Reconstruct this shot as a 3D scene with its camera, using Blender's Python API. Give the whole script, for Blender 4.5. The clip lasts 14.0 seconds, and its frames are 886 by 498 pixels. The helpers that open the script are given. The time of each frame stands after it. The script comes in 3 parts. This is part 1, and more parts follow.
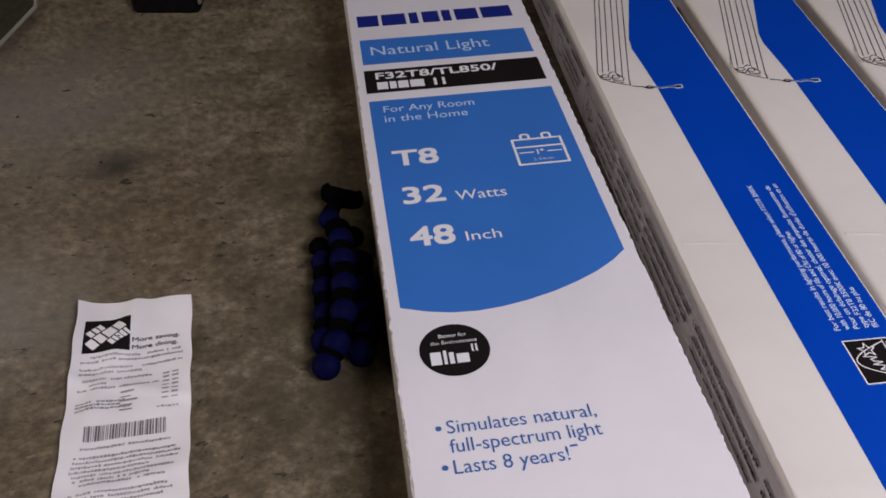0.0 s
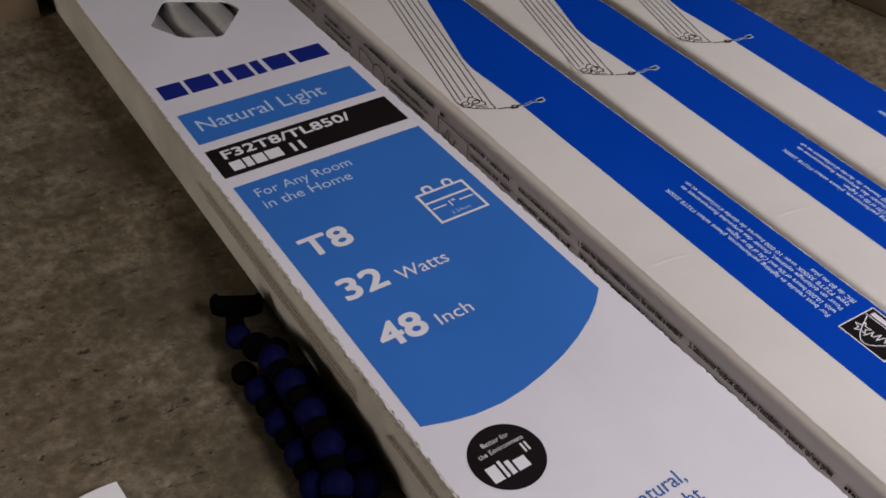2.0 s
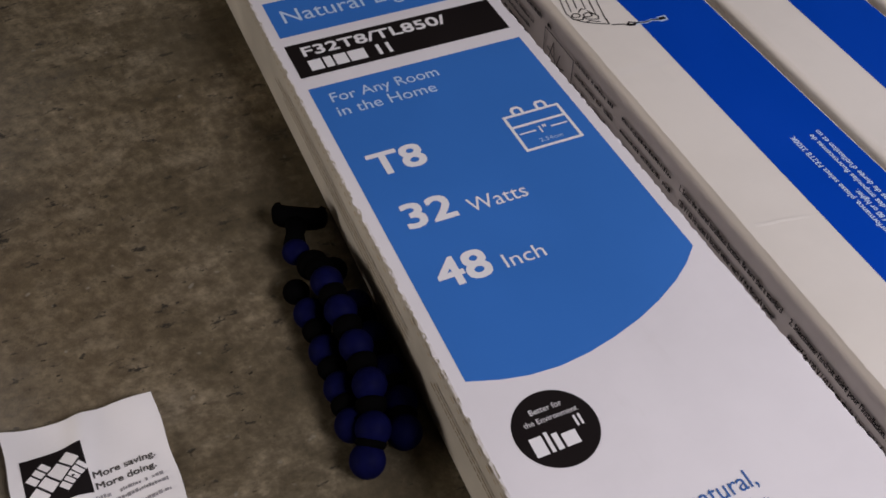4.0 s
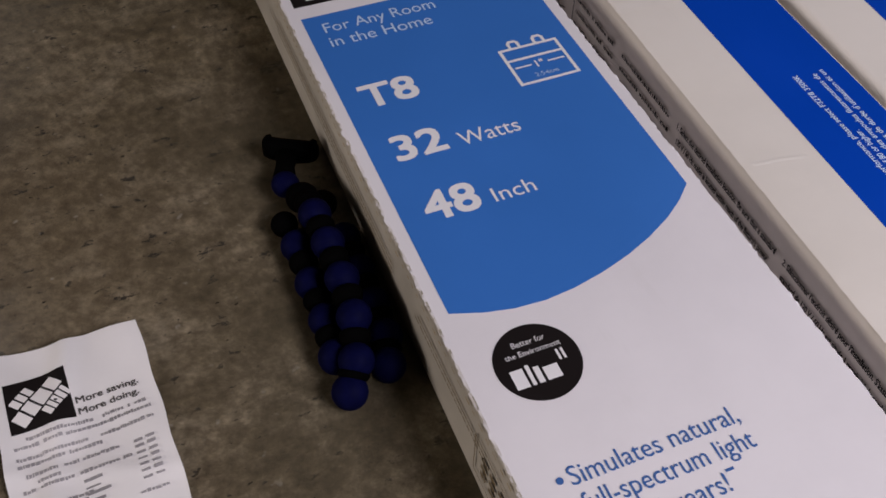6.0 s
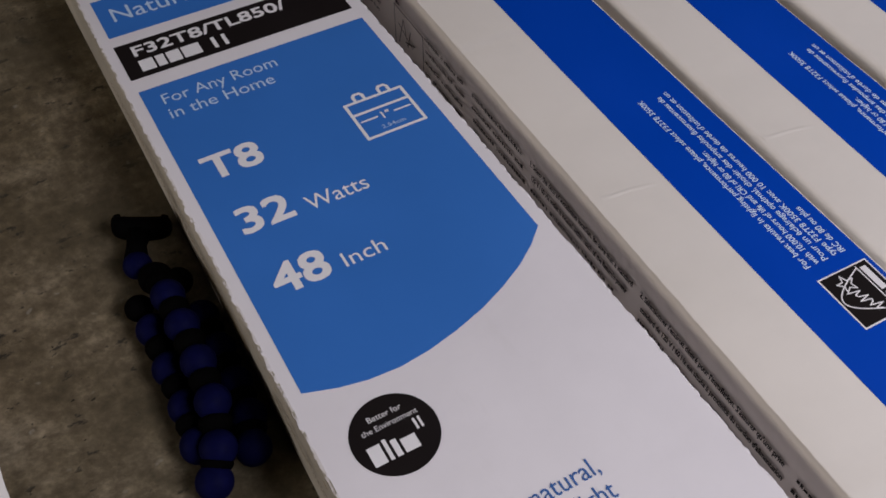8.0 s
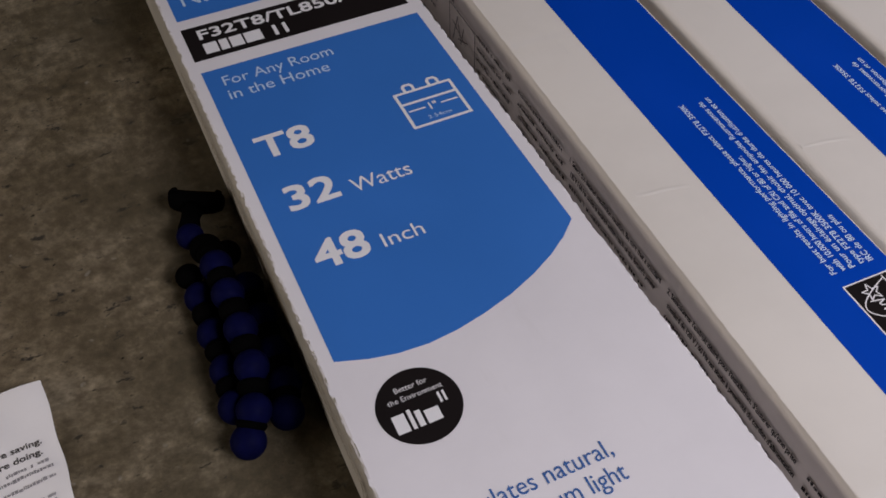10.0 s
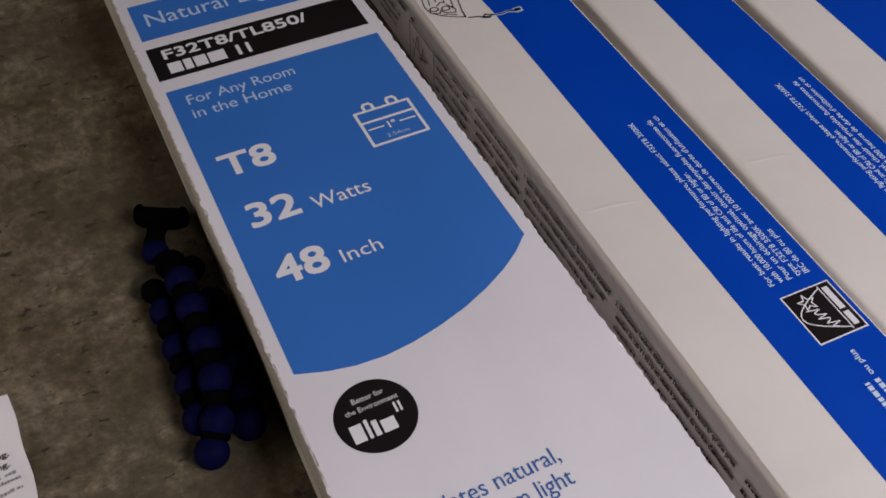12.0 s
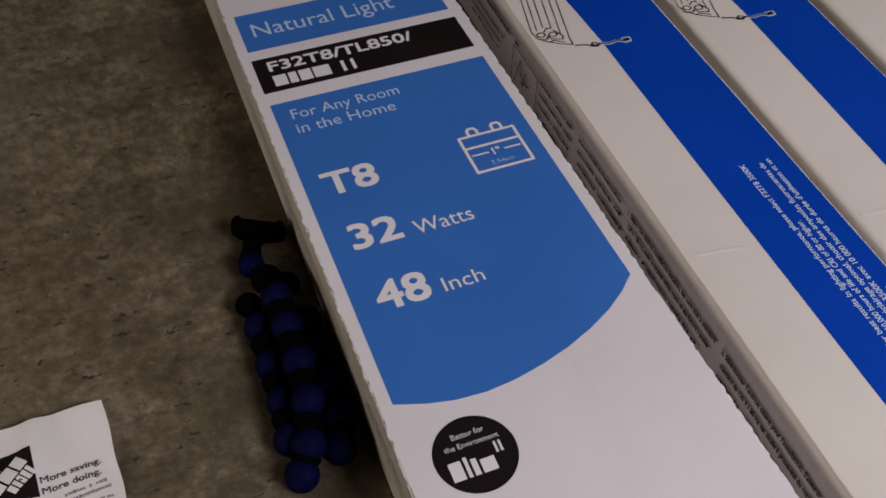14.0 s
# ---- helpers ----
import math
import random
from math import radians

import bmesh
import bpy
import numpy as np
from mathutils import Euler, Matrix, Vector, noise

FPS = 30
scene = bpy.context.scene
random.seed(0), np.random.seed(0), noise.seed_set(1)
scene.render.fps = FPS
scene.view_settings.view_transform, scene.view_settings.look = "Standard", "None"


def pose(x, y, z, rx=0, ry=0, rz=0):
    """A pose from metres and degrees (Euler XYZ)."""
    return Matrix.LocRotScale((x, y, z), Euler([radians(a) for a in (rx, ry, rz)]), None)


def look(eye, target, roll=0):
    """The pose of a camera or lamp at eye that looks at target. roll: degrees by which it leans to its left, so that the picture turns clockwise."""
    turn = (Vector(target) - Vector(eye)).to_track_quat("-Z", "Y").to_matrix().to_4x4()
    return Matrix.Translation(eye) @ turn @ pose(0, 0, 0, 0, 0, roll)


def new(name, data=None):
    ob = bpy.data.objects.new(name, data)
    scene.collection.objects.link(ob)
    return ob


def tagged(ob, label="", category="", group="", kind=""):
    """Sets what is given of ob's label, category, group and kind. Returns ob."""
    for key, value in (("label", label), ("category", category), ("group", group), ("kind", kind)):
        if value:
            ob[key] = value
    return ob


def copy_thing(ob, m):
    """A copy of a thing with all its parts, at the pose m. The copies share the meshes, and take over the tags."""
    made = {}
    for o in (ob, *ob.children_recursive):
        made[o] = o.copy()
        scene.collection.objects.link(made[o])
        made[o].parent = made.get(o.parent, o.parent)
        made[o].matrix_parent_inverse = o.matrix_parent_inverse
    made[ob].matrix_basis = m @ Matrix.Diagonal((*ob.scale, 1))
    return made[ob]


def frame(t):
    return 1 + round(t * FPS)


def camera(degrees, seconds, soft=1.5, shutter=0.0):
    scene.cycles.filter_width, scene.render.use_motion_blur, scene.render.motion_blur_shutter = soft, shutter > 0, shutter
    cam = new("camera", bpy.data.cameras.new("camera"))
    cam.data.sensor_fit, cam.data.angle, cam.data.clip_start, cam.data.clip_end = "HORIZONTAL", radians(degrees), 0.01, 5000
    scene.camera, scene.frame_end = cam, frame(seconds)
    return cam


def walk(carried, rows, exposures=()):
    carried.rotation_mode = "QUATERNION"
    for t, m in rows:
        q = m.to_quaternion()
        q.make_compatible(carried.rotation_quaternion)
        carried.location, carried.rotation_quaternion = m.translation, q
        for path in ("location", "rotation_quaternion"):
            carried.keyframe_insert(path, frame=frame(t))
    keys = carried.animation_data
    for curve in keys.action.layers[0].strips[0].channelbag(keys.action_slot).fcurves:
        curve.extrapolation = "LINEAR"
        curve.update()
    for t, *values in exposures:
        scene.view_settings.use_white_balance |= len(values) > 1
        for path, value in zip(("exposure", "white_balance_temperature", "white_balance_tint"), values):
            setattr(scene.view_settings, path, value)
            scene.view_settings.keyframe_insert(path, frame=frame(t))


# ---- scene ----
cam = camera(50.9, 14.0, 1.7)
PATH = [
    (0, (-0.024, -0.408, 0.452), (0.165, 1.106, -0.841), -1.3),
    (0.2, (-0.051, -0.405, 0.453), (0.272, 1.069, -0.859), 0.9),
    (0.5, (-0.046, -0.354, 0.446), (0.257, 1.1, -0.892), -1.3),
    (0.7, (-0.037, -0.311, 0.436), (0.188, 1.168, -0.891), -6.0),
    (0.8, (-0.031, -0.295, 0.434), (0.172, 1.177, -0.903), -7.2),
    (1, (-0.021, -0.279, 0.429), (0.139, 1.199, -0.909), -9.9),
    (1.2, (-0.018, -0.281, 0.422), (0.181, 1.187, -0.921), -10.4),
    (1.5, (-0.035, -0.289, 0.43), (0.434, 1.101, -0.93), -8.1),
    (1.7, (-0.085, -0.287, 0.443), (0.573, 1.054, -0.887), -5.7),
    (1.9, (-0.145, -0.264, 0.45), (0.67, 1.006, -0.863), -0.7),
    (2, (-0.166, -0.258, 0.45), (0.687, 0.989, -0.861), 1.9),
    (2.2, (-0.184, -0.248, 0.448), (0.693, 0.98, -0.864), 6.6),
    (2.3, (-0.172, -0.244, 0.445), (0.698, 0.998, -0.860), 6.8),
    (2.5, (-0.153, -0.24, 0.433), (0.634, 1.032, -0.894), 5.6),
    (3, (-0.115, -0.214, 0.424), (0.539, 1.057, -0.975), 2.4),
    (3.5, (-0.121, -0.204, 0.422), (0.485, 1.062, -1.003), 2.0),
    (4, (-0.113, -0.225, 0.427), (0.438, 1.01, -1.047), 0.8),
    (4.2, (-0.109, -0.228, 0.423), (0.449, 0.972, -1.077), 0.7),
    (6.3, (-0.102, -0.234, 0.414), (0.392, 0.943, -1.126), 1.1),
    (6.5, (-0.105, -0.233, 0.415), (0.421, 0.933, -1.122), 2.0),
    (7, (-0.094, -0.232, 0.419), (0.466, 0.937, -1.104), 1.2),
    (7.5, (-0.056, -0.224, 0.415), (0.521, 0.92, -1.121), -1.4),
    (8, (-0.051, -0.227, 0.425), (0.573, 0.903, -1.102), -0.7),
    (10.3, (-0.052, -0.251, 0.437), (0.463, 0.944, -1.083), -1.5),
    (10.5, (-0.039, -0.249, 0.443), (0.491, 0.912, -1.096), -2.5),
    (11, (-0.04, -0.244, 0.446), (0.527, 0.918, -1.079), -1.4),
    (11.5, (-0.041, -0.255, 0.452), (0.531, 0.917, -1.064), -0.2),
    (12, (-0.047, -0.262, 0.451), (0.533, 0.913, -1.06), 0.3),
    (12.5, (-0.048, -0.27, 0.455), (0.529, 0.924, -1.041), 1.1),
    (13, (-0.05, -0.258, 0.448), (0.47, 0.943, -1.065), -0.2),
    (13.5, (-0.061, -0.244, 0.444), (0.427, 0.957, -1.079), -0.4),
    (14, (-0.068, -0.235, 0.452), (0.421, 0.994, -1.049), 0.6),
]
EXPOSURES = [(0, 0.16, 6360, 13), (0.5, 0.04, 6330, 12), (1.0, -0.02, 6380, 12), (1.5, 0.06, 6350, 10), (1.9, 0.02, 6430, 10), (3, 0.06, 6430, 10), (4, 0.16, 6480, 11), (6.5, 0.08, 6460, 13), (8, -0.06, 6400, 10),
             (12, -0.1, 6480, 11), (13, -0.14, 6600, 12), (14, -0.13, 6700, 12)]
walk(cam, [(t, look(eye, target, roll)) for t, eye, target, roll in PATH], EXPOSURES)

# ---- light ----
world = bpy.data.worlds.new("sky")
scene.world = world
world.use_nodes = True
wn = world.node_tree.nodes
sky = wn.new("ShaderNodeTexSky")
sky.sky_type, sky.sun_disc, sky.sun_elevation, sky.sun_rotation = "NISHITA", False, radians(35), radians(200)
world.node_tree.links.new(sky.outputs[0], wn["Background"].inputs[0])
wn["Background"].inputs[1].default_value = 0.1

# made-up room, unseen, its ceiling low for steeper light falloff: inner faces
RX0, RX1, RY0, RY1, RZ = -2.4, 2.6, -2.4, 2.6, 1.35
# made-up opening in the unseen ceiling for the top lamp: x from and to, y from and to
TOP_OPENING = (0.33, 1.17, -1.77, -0.83)
# made-up low opening in the unseen west wall for the side lamp: y from and to, z from and to
SIDE_OPENING = (-0.45, 0.85, 0.40, 1.05)


def area_lamp(name, m, sx, sy, watts, colour):
    lamp = bpy.data.lights.new(name, "AREA")
    lamp.shape, lamp.size, lamp.size_y, lamp.energy, lamp.color = "RECTANGLE", sx, sy, watts, colour
    ob = new(name, lamp)
    ob.matrix_world = m
    return ob


# main lamp added in the made-up ceiling opening, placed to suit the shading
area_lamp("added_top_light", look((0.75, -1.30, RZ - 0.01), (0.75, -1.299, 0)), 0.8, 0.9, 44.0, (0.975, 0.942, 1.0))
# warm low lamp added to brighten the sides that face left
area_lamp("added_side_light", look((RX0 + 0.01, 0.20, 0.725), (0, 0.20, 0.725)), 1.25, 0.6, 18.5, (1.0, 0.90, 0.79))


# ---- materials ----
def material(name, rough=0.6, metal=0.0, spec=0.5):
    m = bpy.data.materials.new(name)
    m.use_nodes = True
    n, l = m.node_tree.nodes, m.node_tree.links
    b = n["Principled BSDF"]
    b.inputs["Roughness"].default_value = rough
    b.inputs["Metallic"].default_value = metal
    b.inputs["Specular IOR Level"].default_value = spec
    return m, n, l, b


def tex_noise(n, l, scale, detail=4.0, rough=0.55, stretch=None, where="Object"):
    co = n.new("ShaderNodeTexCoord")
    t = n.new("ShaderNodeTexNoise")
    t.inputs["Scale"].default_value, t.inputs["Detail"].default_value, t.inputs["Roughness"].default_value = scale, detail, rough
    if stretch:
        mp = n.new("ShaderNodeMapping")
        mp.inputs["Scale"].default_value = stretch
        l.new(co.outputs[where], mp.inputs[0])
        l.new(mp.outputs[0], t.inputs["Vector"])
    else:
        l.new(co.outputs[where], t.inputs["Vector"])
    return t.outputs["Fac"]


def ramp(n, l, fac, stops):
    r = n.new("ShaderNodeValToRGB")
    e = r.color_ramp.elements
    while len(e) < len(stops):
        e.new(0.5)
    for el, (p, c) in zip(e, stops):
        el.position = p
        el.color = (*c, 1) if len(c) == 3 else c
    l.new(fac, r.inputs[0])
    return r.outputs[0]


def mix(n, l, fac, a, b, mode="MIX"):
    x = n.new("ShaderNodeMix")
    x.data_type, x.blend_type = "RGBA", mode
    for sock, v in ((x.inputs[0], fac), (x.inputs[6], a), (x.inputs[7], b)):
        if isinstance(v, (int, float)):
            sock.default_value = v
        elif isinstance(v, tuple):
            sock.default_value = (*v, 1)
        else:
            l.new(v, sock)
    return x.outputs[2]


def bump(n, l, b, height, strength, dist):
    k = n.new("ShaderNodeBump")
    k.inputs["Strength"].default_value, k.inputs["Distance"].default_value = strength, dist
    l.new(height, k.inputs["Height"])
    l.new(k.outputs[0], b.inputs["Normal"])


def printed(name, colour, var=0.06, rough=0.5, grain=900.0, relief=0.06):
    """Printed board or paper: an even ink with faint mottling and fibre grain."""
    m, n, l, b = material(name, rough, 0.0, 0.22)
    big = tex_noise(n, l, 14.0, 3.0)
    fine = tex_noise(n, l, grain, 2.0)
    lo, hi = tuple(c * (1 - var) for c in colour), tuple(min(1, c * (1 + var)) for c in colour)
    base = ramp(n, l, big, ((0.3, lo), (0.7, hi)))
    base = mix(n, l, 0.10, base, ramp(n, l, fine, ((0.35, lo), (0.65, hi))))
    l.new(base, b.inputs["Base Color"])
    bump(n, l, b, fine, relief, 0.0004)
    l.new(ramp(n, l, big, ((0.3, (rough - 0.06,) * 3), (0.7, (rough + 0.08,) * 3))), b.inputs["Roughness"])
    return m


def plastic(name, colour, rough=0.45, relief=0.1):
    m, n, l, b = material(name, rough, 0.0, 0.02)
    t = tex_noise(n, l, 160.0, 4.0)
    l.new(ramp(n, l, t, ((0.3, tuple(c * 0.8 for c in colour)), (0.75, tuple(c * 1.25 for c in colour)))), b.inputs["Base Color"])
    bump(n, l, b, tex_noise(n, l, 900.0, 2.0), relief, 0.0004)
    return m


def board_white(name, colour, dirt, grime=0.91):
    """Clay-coated board: faint flute lines across the box, scuffs and grey smudges."""
    m, n, l, b = material(name, 0.5)
    smudge = tex_noise(n, l, 6.0, 6.0, 0.65)
    scuff = tex_noise(n, l, 60.0, 5.0, 0.6, (1.0, 0.25, 1.0))
    c = ramp(n, l, smudge, ((0.32, tuple(v * grime for v in colour)), (0.62, colour)))
    c = mix(n, l, ramp(n, l, scuff, ((0.66, (0, 0, 0)), (0.85, (dirt, dirt, dirt)))), c, (0.42, 0.38, 0.32))
    l.new(c, b.inputs["Base Color"])
    flute = tex_noise(n, l, 22.0, 2.0, 0.5, (0.5, 16.0, 14.0))
    fine = tex_noise(n, l, 700.0, 2.0)
    bump(n, l, b, mix(n, l, 0.35, flute, fine), 0.12, 0.0005)
    l.new(ramp(n, l, smudge, ((0.3, (0.42,) * 3), (0.7, (0.58,) * 3))), b.inputs["Roughness"])
    return m


def concrete():
    m, n, l, b = material("worn_concrete", 0.75, spec=0.35)
    cloud = tex_noise(n, l, 3.2, 8.0, 0.62)
    blotch = tex_noise(n, l, 17.0, 7.0, 0.68, (1.0, 1.2, 1.0))
    grain = tex_noise(n, l, 125.0, 8.0, 0.74)
    sand = tex_noise(n, l, 420.0, 4.0, 0.7)
    c = ramp(n, l, blotch, ((0.28, (0.090, 0.067, 0.036)), (0.46, (0.146, 0.114, 0.068)), (0.70, (0.248, 0.204, 0.138))))
    c = mix(n, l, 0.7, c, ramp(n, l, cloud, ((0.30, (0.68, 0.64, 0.58)), (0.60, (1.0, 1.0, 1.0)))), "MULTIPLY")
    c = mix(n, l, 0.95, c, ramp(n, l, grain, ((0.30, (0.40, 0.38, 0.35)), (0.50, (1.0, 1.0, 1.0)), (0.70, (1.75, 1.75, 1.78)))), "MULTIPLY")
    c = mix(n, l, 0.55, c, ramp(n, l, sand, ((0.30, (0.6, 0.6, 0.6)), (0.55, (1.0, 1.0, 1.0)), (0.8, (1.3, 1.3, 1.3)))), "MULTIPLY")
    mottle = tex_noise(n, l, 62.0, 6.0, 0.66)
    c = mix(n, l, 0.55, c, ramp(n, l, mottle, ((0.33, (0.60, 0.56, 0.50)), (0.50, (1.0, 1.0, 1.0)), (0.68, (1.42, 1.42, 1.42)))), "MULTIPLY")
    rust = tex_noise(n, l, 4.6, 5.0, 0.6, (1.0, 1.0, 1.0), "Generated")
    c = mix(n, l, ramp(n, l, rust, ((0.50, (0, 0, 0)), (0.66, (0.35, 0.35, 0.35)))), c, (0.15, 0.098, 0.052))
    # dark ragged pits and scratches, lengthened across, and pinholes
    pit = tex_noise(n, l, 52.0, 8.0, 0.70, (0.72, 1.35, 1.0))
    pin = tex_noise(n, l, 150.0, 3.0, 0.6, (0.8, 1.2, 1.0))
    pitmask = ramp(n, l, pit, ((0.368, (1, 1, 1)), (0.388, (0, 0, 0))))
    pitmask = mix(n, l, 1.0, pitmask, ramp(n, l, pin, ((0.30, (0.9, 0.9, 0.9)), (0.345, (0, 0, 0)))), "LIGHTEN")
    c = mix(n, l, mix(n, l, 1.0, pitmask, (0.88, 0.88, 0.88), "MULTIPLY"), c, (0.022, 0.018, 0.013))
    # pale mineral specks
    fleck = tex_noise(n, l, 120.0, 2.0, 0.5)
    c = mix(n, l, ramp(n, l, fleck, ((0.70, (0, 0, 0)), (0.76, (0.4, 0.4, 0.4)))), c, (0.40, 0.37, 0.31))
    # an oil spot, pale patches and darker brown areas with their own outlines
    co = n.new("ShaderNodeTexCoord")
    # the pale patch beyond the shop light cartons paints brighter light into the floor
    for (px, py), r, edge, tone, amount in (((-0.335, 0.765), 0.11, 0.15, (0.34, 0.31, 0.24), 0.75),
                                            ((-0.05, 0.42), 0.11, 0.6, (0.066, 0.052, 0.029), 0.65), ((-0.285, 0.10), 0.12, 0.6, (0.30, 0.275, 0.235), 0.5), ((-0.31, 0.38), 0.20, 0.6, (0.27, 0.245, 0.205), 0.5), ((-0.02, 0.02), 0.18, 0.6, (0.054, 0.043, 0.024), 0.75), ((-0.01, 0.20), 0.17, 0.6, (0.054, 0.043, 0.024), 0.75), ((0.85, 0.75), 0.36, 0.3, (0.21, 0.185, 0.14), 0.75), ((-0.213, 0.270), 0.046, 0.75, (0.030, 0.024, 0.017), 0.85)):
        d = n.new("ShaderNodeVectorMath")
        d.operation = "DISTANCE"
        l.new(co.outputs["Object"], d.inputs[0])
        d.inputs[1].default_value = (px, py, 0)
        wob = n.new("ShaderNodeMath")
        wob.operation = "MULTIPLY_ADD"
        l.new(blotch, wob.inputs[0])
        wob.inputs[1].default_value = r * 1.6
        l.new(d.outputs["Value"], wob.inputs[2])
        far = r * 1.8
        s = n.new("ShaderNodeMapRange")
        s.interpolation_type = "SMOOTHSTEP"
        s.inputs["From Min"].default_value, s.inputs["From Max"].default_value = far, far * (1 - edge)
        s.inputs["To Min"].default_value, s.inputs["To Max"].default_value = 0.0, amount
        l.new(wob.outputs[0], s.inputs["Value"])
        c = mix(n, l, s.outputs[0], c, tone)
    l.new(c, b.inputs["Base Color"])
    h = mix(n, l, 0.45, grain, sand)
    h = mix(n, l, pitmask, h, (0.0, 0.0, 0.0))
    bump(n, l, b, h, 0.7, 0.0018)
    l.new(ramp(n, l, blotch, ((0.3, (0.62,) * 3), (0.7, (0.85,) * 3))), b.inputs["Roughness"])
    return m


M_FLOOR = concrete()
# unseen walls and ceiling, kept dark so that they bounce little light
M_WALL = printed("painted_wall", (0.060, 0.052, 0.043), 0.05, 0.8, 200.0)
M_CEIL = printed("painted_ceiling", (0.06, 0.054, 0.046), 0.04, 0.85, 200.0)
M_TUBEBOX = board_white("white_carton_board", (0.80, 0.755, 0.775), 0.10)
M_FIXBOX = board_white("cream_carton_board", (0.79, 0.73, 0.67), 0.14)
# smudged left side of the white carton, its shade put into a darker colour
M_SIDE = board_white("shade_tinted_carton_side", (0.58, 0.53, 0.465), 0.7, 0.62)
M_KRAFT = printed("raw_board_edge", (0.42, 0.33, 0.22), 0.2, 0.9)
M_SKY = printed("sky_blue_ink", (0.040, 0.166, 0.53), 0.04, 0.42)
M_NAVY = printed("navy_ink", (0.012, 0.022, 0.20), 0.05, 0.45)
M_ROYAL = printed("royal_blue_ink", (0.001, 0.055, 0.445), 0.04, 0.40)
M_BLACK = printed("black_ink", (0.012, 0.009, 0.009), 0.1, 0.45)
M_WHITE = printed("white_print", (0.80, 0.77, 0.78), 0.03, 0.5)
M_PALE = printed("pale_blue_print", (0.50, 0.62, 0.80), 0.04, 0.5)
M_STRIPETEXT = printed("bluish_white_print", (0.60, 0.70, 0.84), 0.04, 0.5)
M_BLUETEXT = printed("blue_text_ink", (0.05, 0.13, 0.36), 0.05, 0.5)
M_GREYINK = printed("grey_text_ink", (0.09, 0.08, 0.075), 0.15, 0.6)
M_BROWNINK = printed("brown_text_ink", (0.20, 0.15, 0.09), 0.15, 0.6)
M_PAPER = printed("receipt_paper", (0.86, 0.815, 0.80), 0.04, 0.65, 500.0)
M_THERMAL = printed("faded_thermal_ink", (0.36, 0.335, 0.345), 0.5, 0.7)
M_STRIPED = printed("grey_striped_ink", (0.17, 0.155, 0.16), 0.3, 0.7)
M_GLASS = printed("phosphor_white_glass", (0.86, 0.83, 0.80), 0.03, 0.25)
M_BALL = plastic("dark_blue_rubber", (0.0026, 0.0030, 0.025), 0.6, 0.35)
M_JOINT = plastic("black_plastic", (0.0011, 0.0010, 0.0011), 0.85)
M_CASE = plastic("black_rubber_case", (0.006, 0.005, 0.005), 0.6)
M_YELLOW = plastic("yellow_plastic", (0.80, 0.60, 0.03), 0.4)
M_STEEL = material("steel", 0.35, 1.0)[0]
M_DEBRIS = plastic("dark_grit", (0.03, 0.025, 0.018), 0.9)


# ---- mesh helpers ----
def part(name, bm, mat, parent=None, label="", smooth=False):
    me = bpy.data.meshes.new(name)
    bm.to_mesh(me)
    bm.free()
    me.materials.append(mat)
    if smooth:
        me.polygons.foreach_set("use_smooth", [True] * len(me.polygons))
    ob = new(name, me)
    ob.parent = parent
    if name in ("side_print", "receipt_print", "striped_code", "drawing", "shop_mark", "pictogram", "rating_mark", "badge_mark"):
        ob["kind"] = "stuff"
    return tagged(ob, label)


def box_bm(x0, x1, y0, y1, z0, z1, bevel=0.0, seg=2):
    bm = bmesh.new()
    bmesh.ops.create_cube(bm, size=1, matrix=Matrix.Translation(((x0 + x1) / 2, (y0 + y1) / 2, (z0 + z1) / 2)) @ Matrix.Diagonal((x1 - x0, y1 - y0, z1 - z0, 1)))
    if bevel:
        bmesh.ops.bevel(bm, geom=bm.edges[:], offset=bevel, segments=seg, affect="EDGES", profile=0.6)
    return bm


def poly(bm, pts, m=None):
    vs = [bm.verts.new((m @ Vector(p)) if m else Vector(p)) for p in pts]
    return bm.faces.new(vs)


def sheet(pts, m, thick=0.00025):
    """A thin printed area: outline points in the plane, laid on by m."""
    bm = bmesh.new()
    f = poly(bm, [(x, y, thick) for x, y in pts], m)
    bmesh.ops.triangulate(bm, faces=[f])
    return bm


def rect(x0, y0, x1, y1):
    return [(x0, y0), (x1, y0), (x1, y1), (x0, y1)]


def bars(rects, m, lift=0.0002):
    bm = bmesh.new()
    for r in rects:
        poly(bm, [(x, y, lift) for x, y in rect(*r)], m)
    return bm


def strokes(lines, width, m, lift=0.0003):
    """Ink lines of one width along polylines."""
    bm = bmesh.new()
    for k, pts in enumerate(lines):
        z = lift + 0.00001 * (k % 7)
        for (ax, ay), (bx, by) in zip(pts, pts[1:]):
            d = Vector((bx - ax, by - ay))
            if d.length < 1e-6:
                continue
            d.normalize()
            nx, ny = -d.y * width / 2, d.x * width / 2
            ex, ey = d.x * width / 3, d.y * width / 3
            z += 0.000004
            poly(bm, [(ax - ex - nx, ay - ey - ny, z), (bx + ex - nx, by + ey - ny, z), (bx + ex + nx, by + ey + ny, z), (ax - ex + nx, ay - ey + ny, z)], m)
    return bm


def raw_text(body, bold):
    cu = bpy.data.curves.new("text", "FONT")
    cu.body, cu.size, cu.offset, cu.resolution_u, cu.fill_mode, cu.dimensions = body, 1.0, bold, 3, "FRONT", "2D"
    ob = new("text", cu)
    bpy.context.view_layer.update()
    me = bpy.data.meshes.new_from_object(ob.evaluated_get(bpy.context.evaluated_depsgraph_get()))
    bpy.data.objects.remove(ob)
    bpy.data.curves.remove(cu)
    bm = bmesh.new()
    bm.from_mesh(me)
    bpy.data.meshes.remove(me)
    return bm


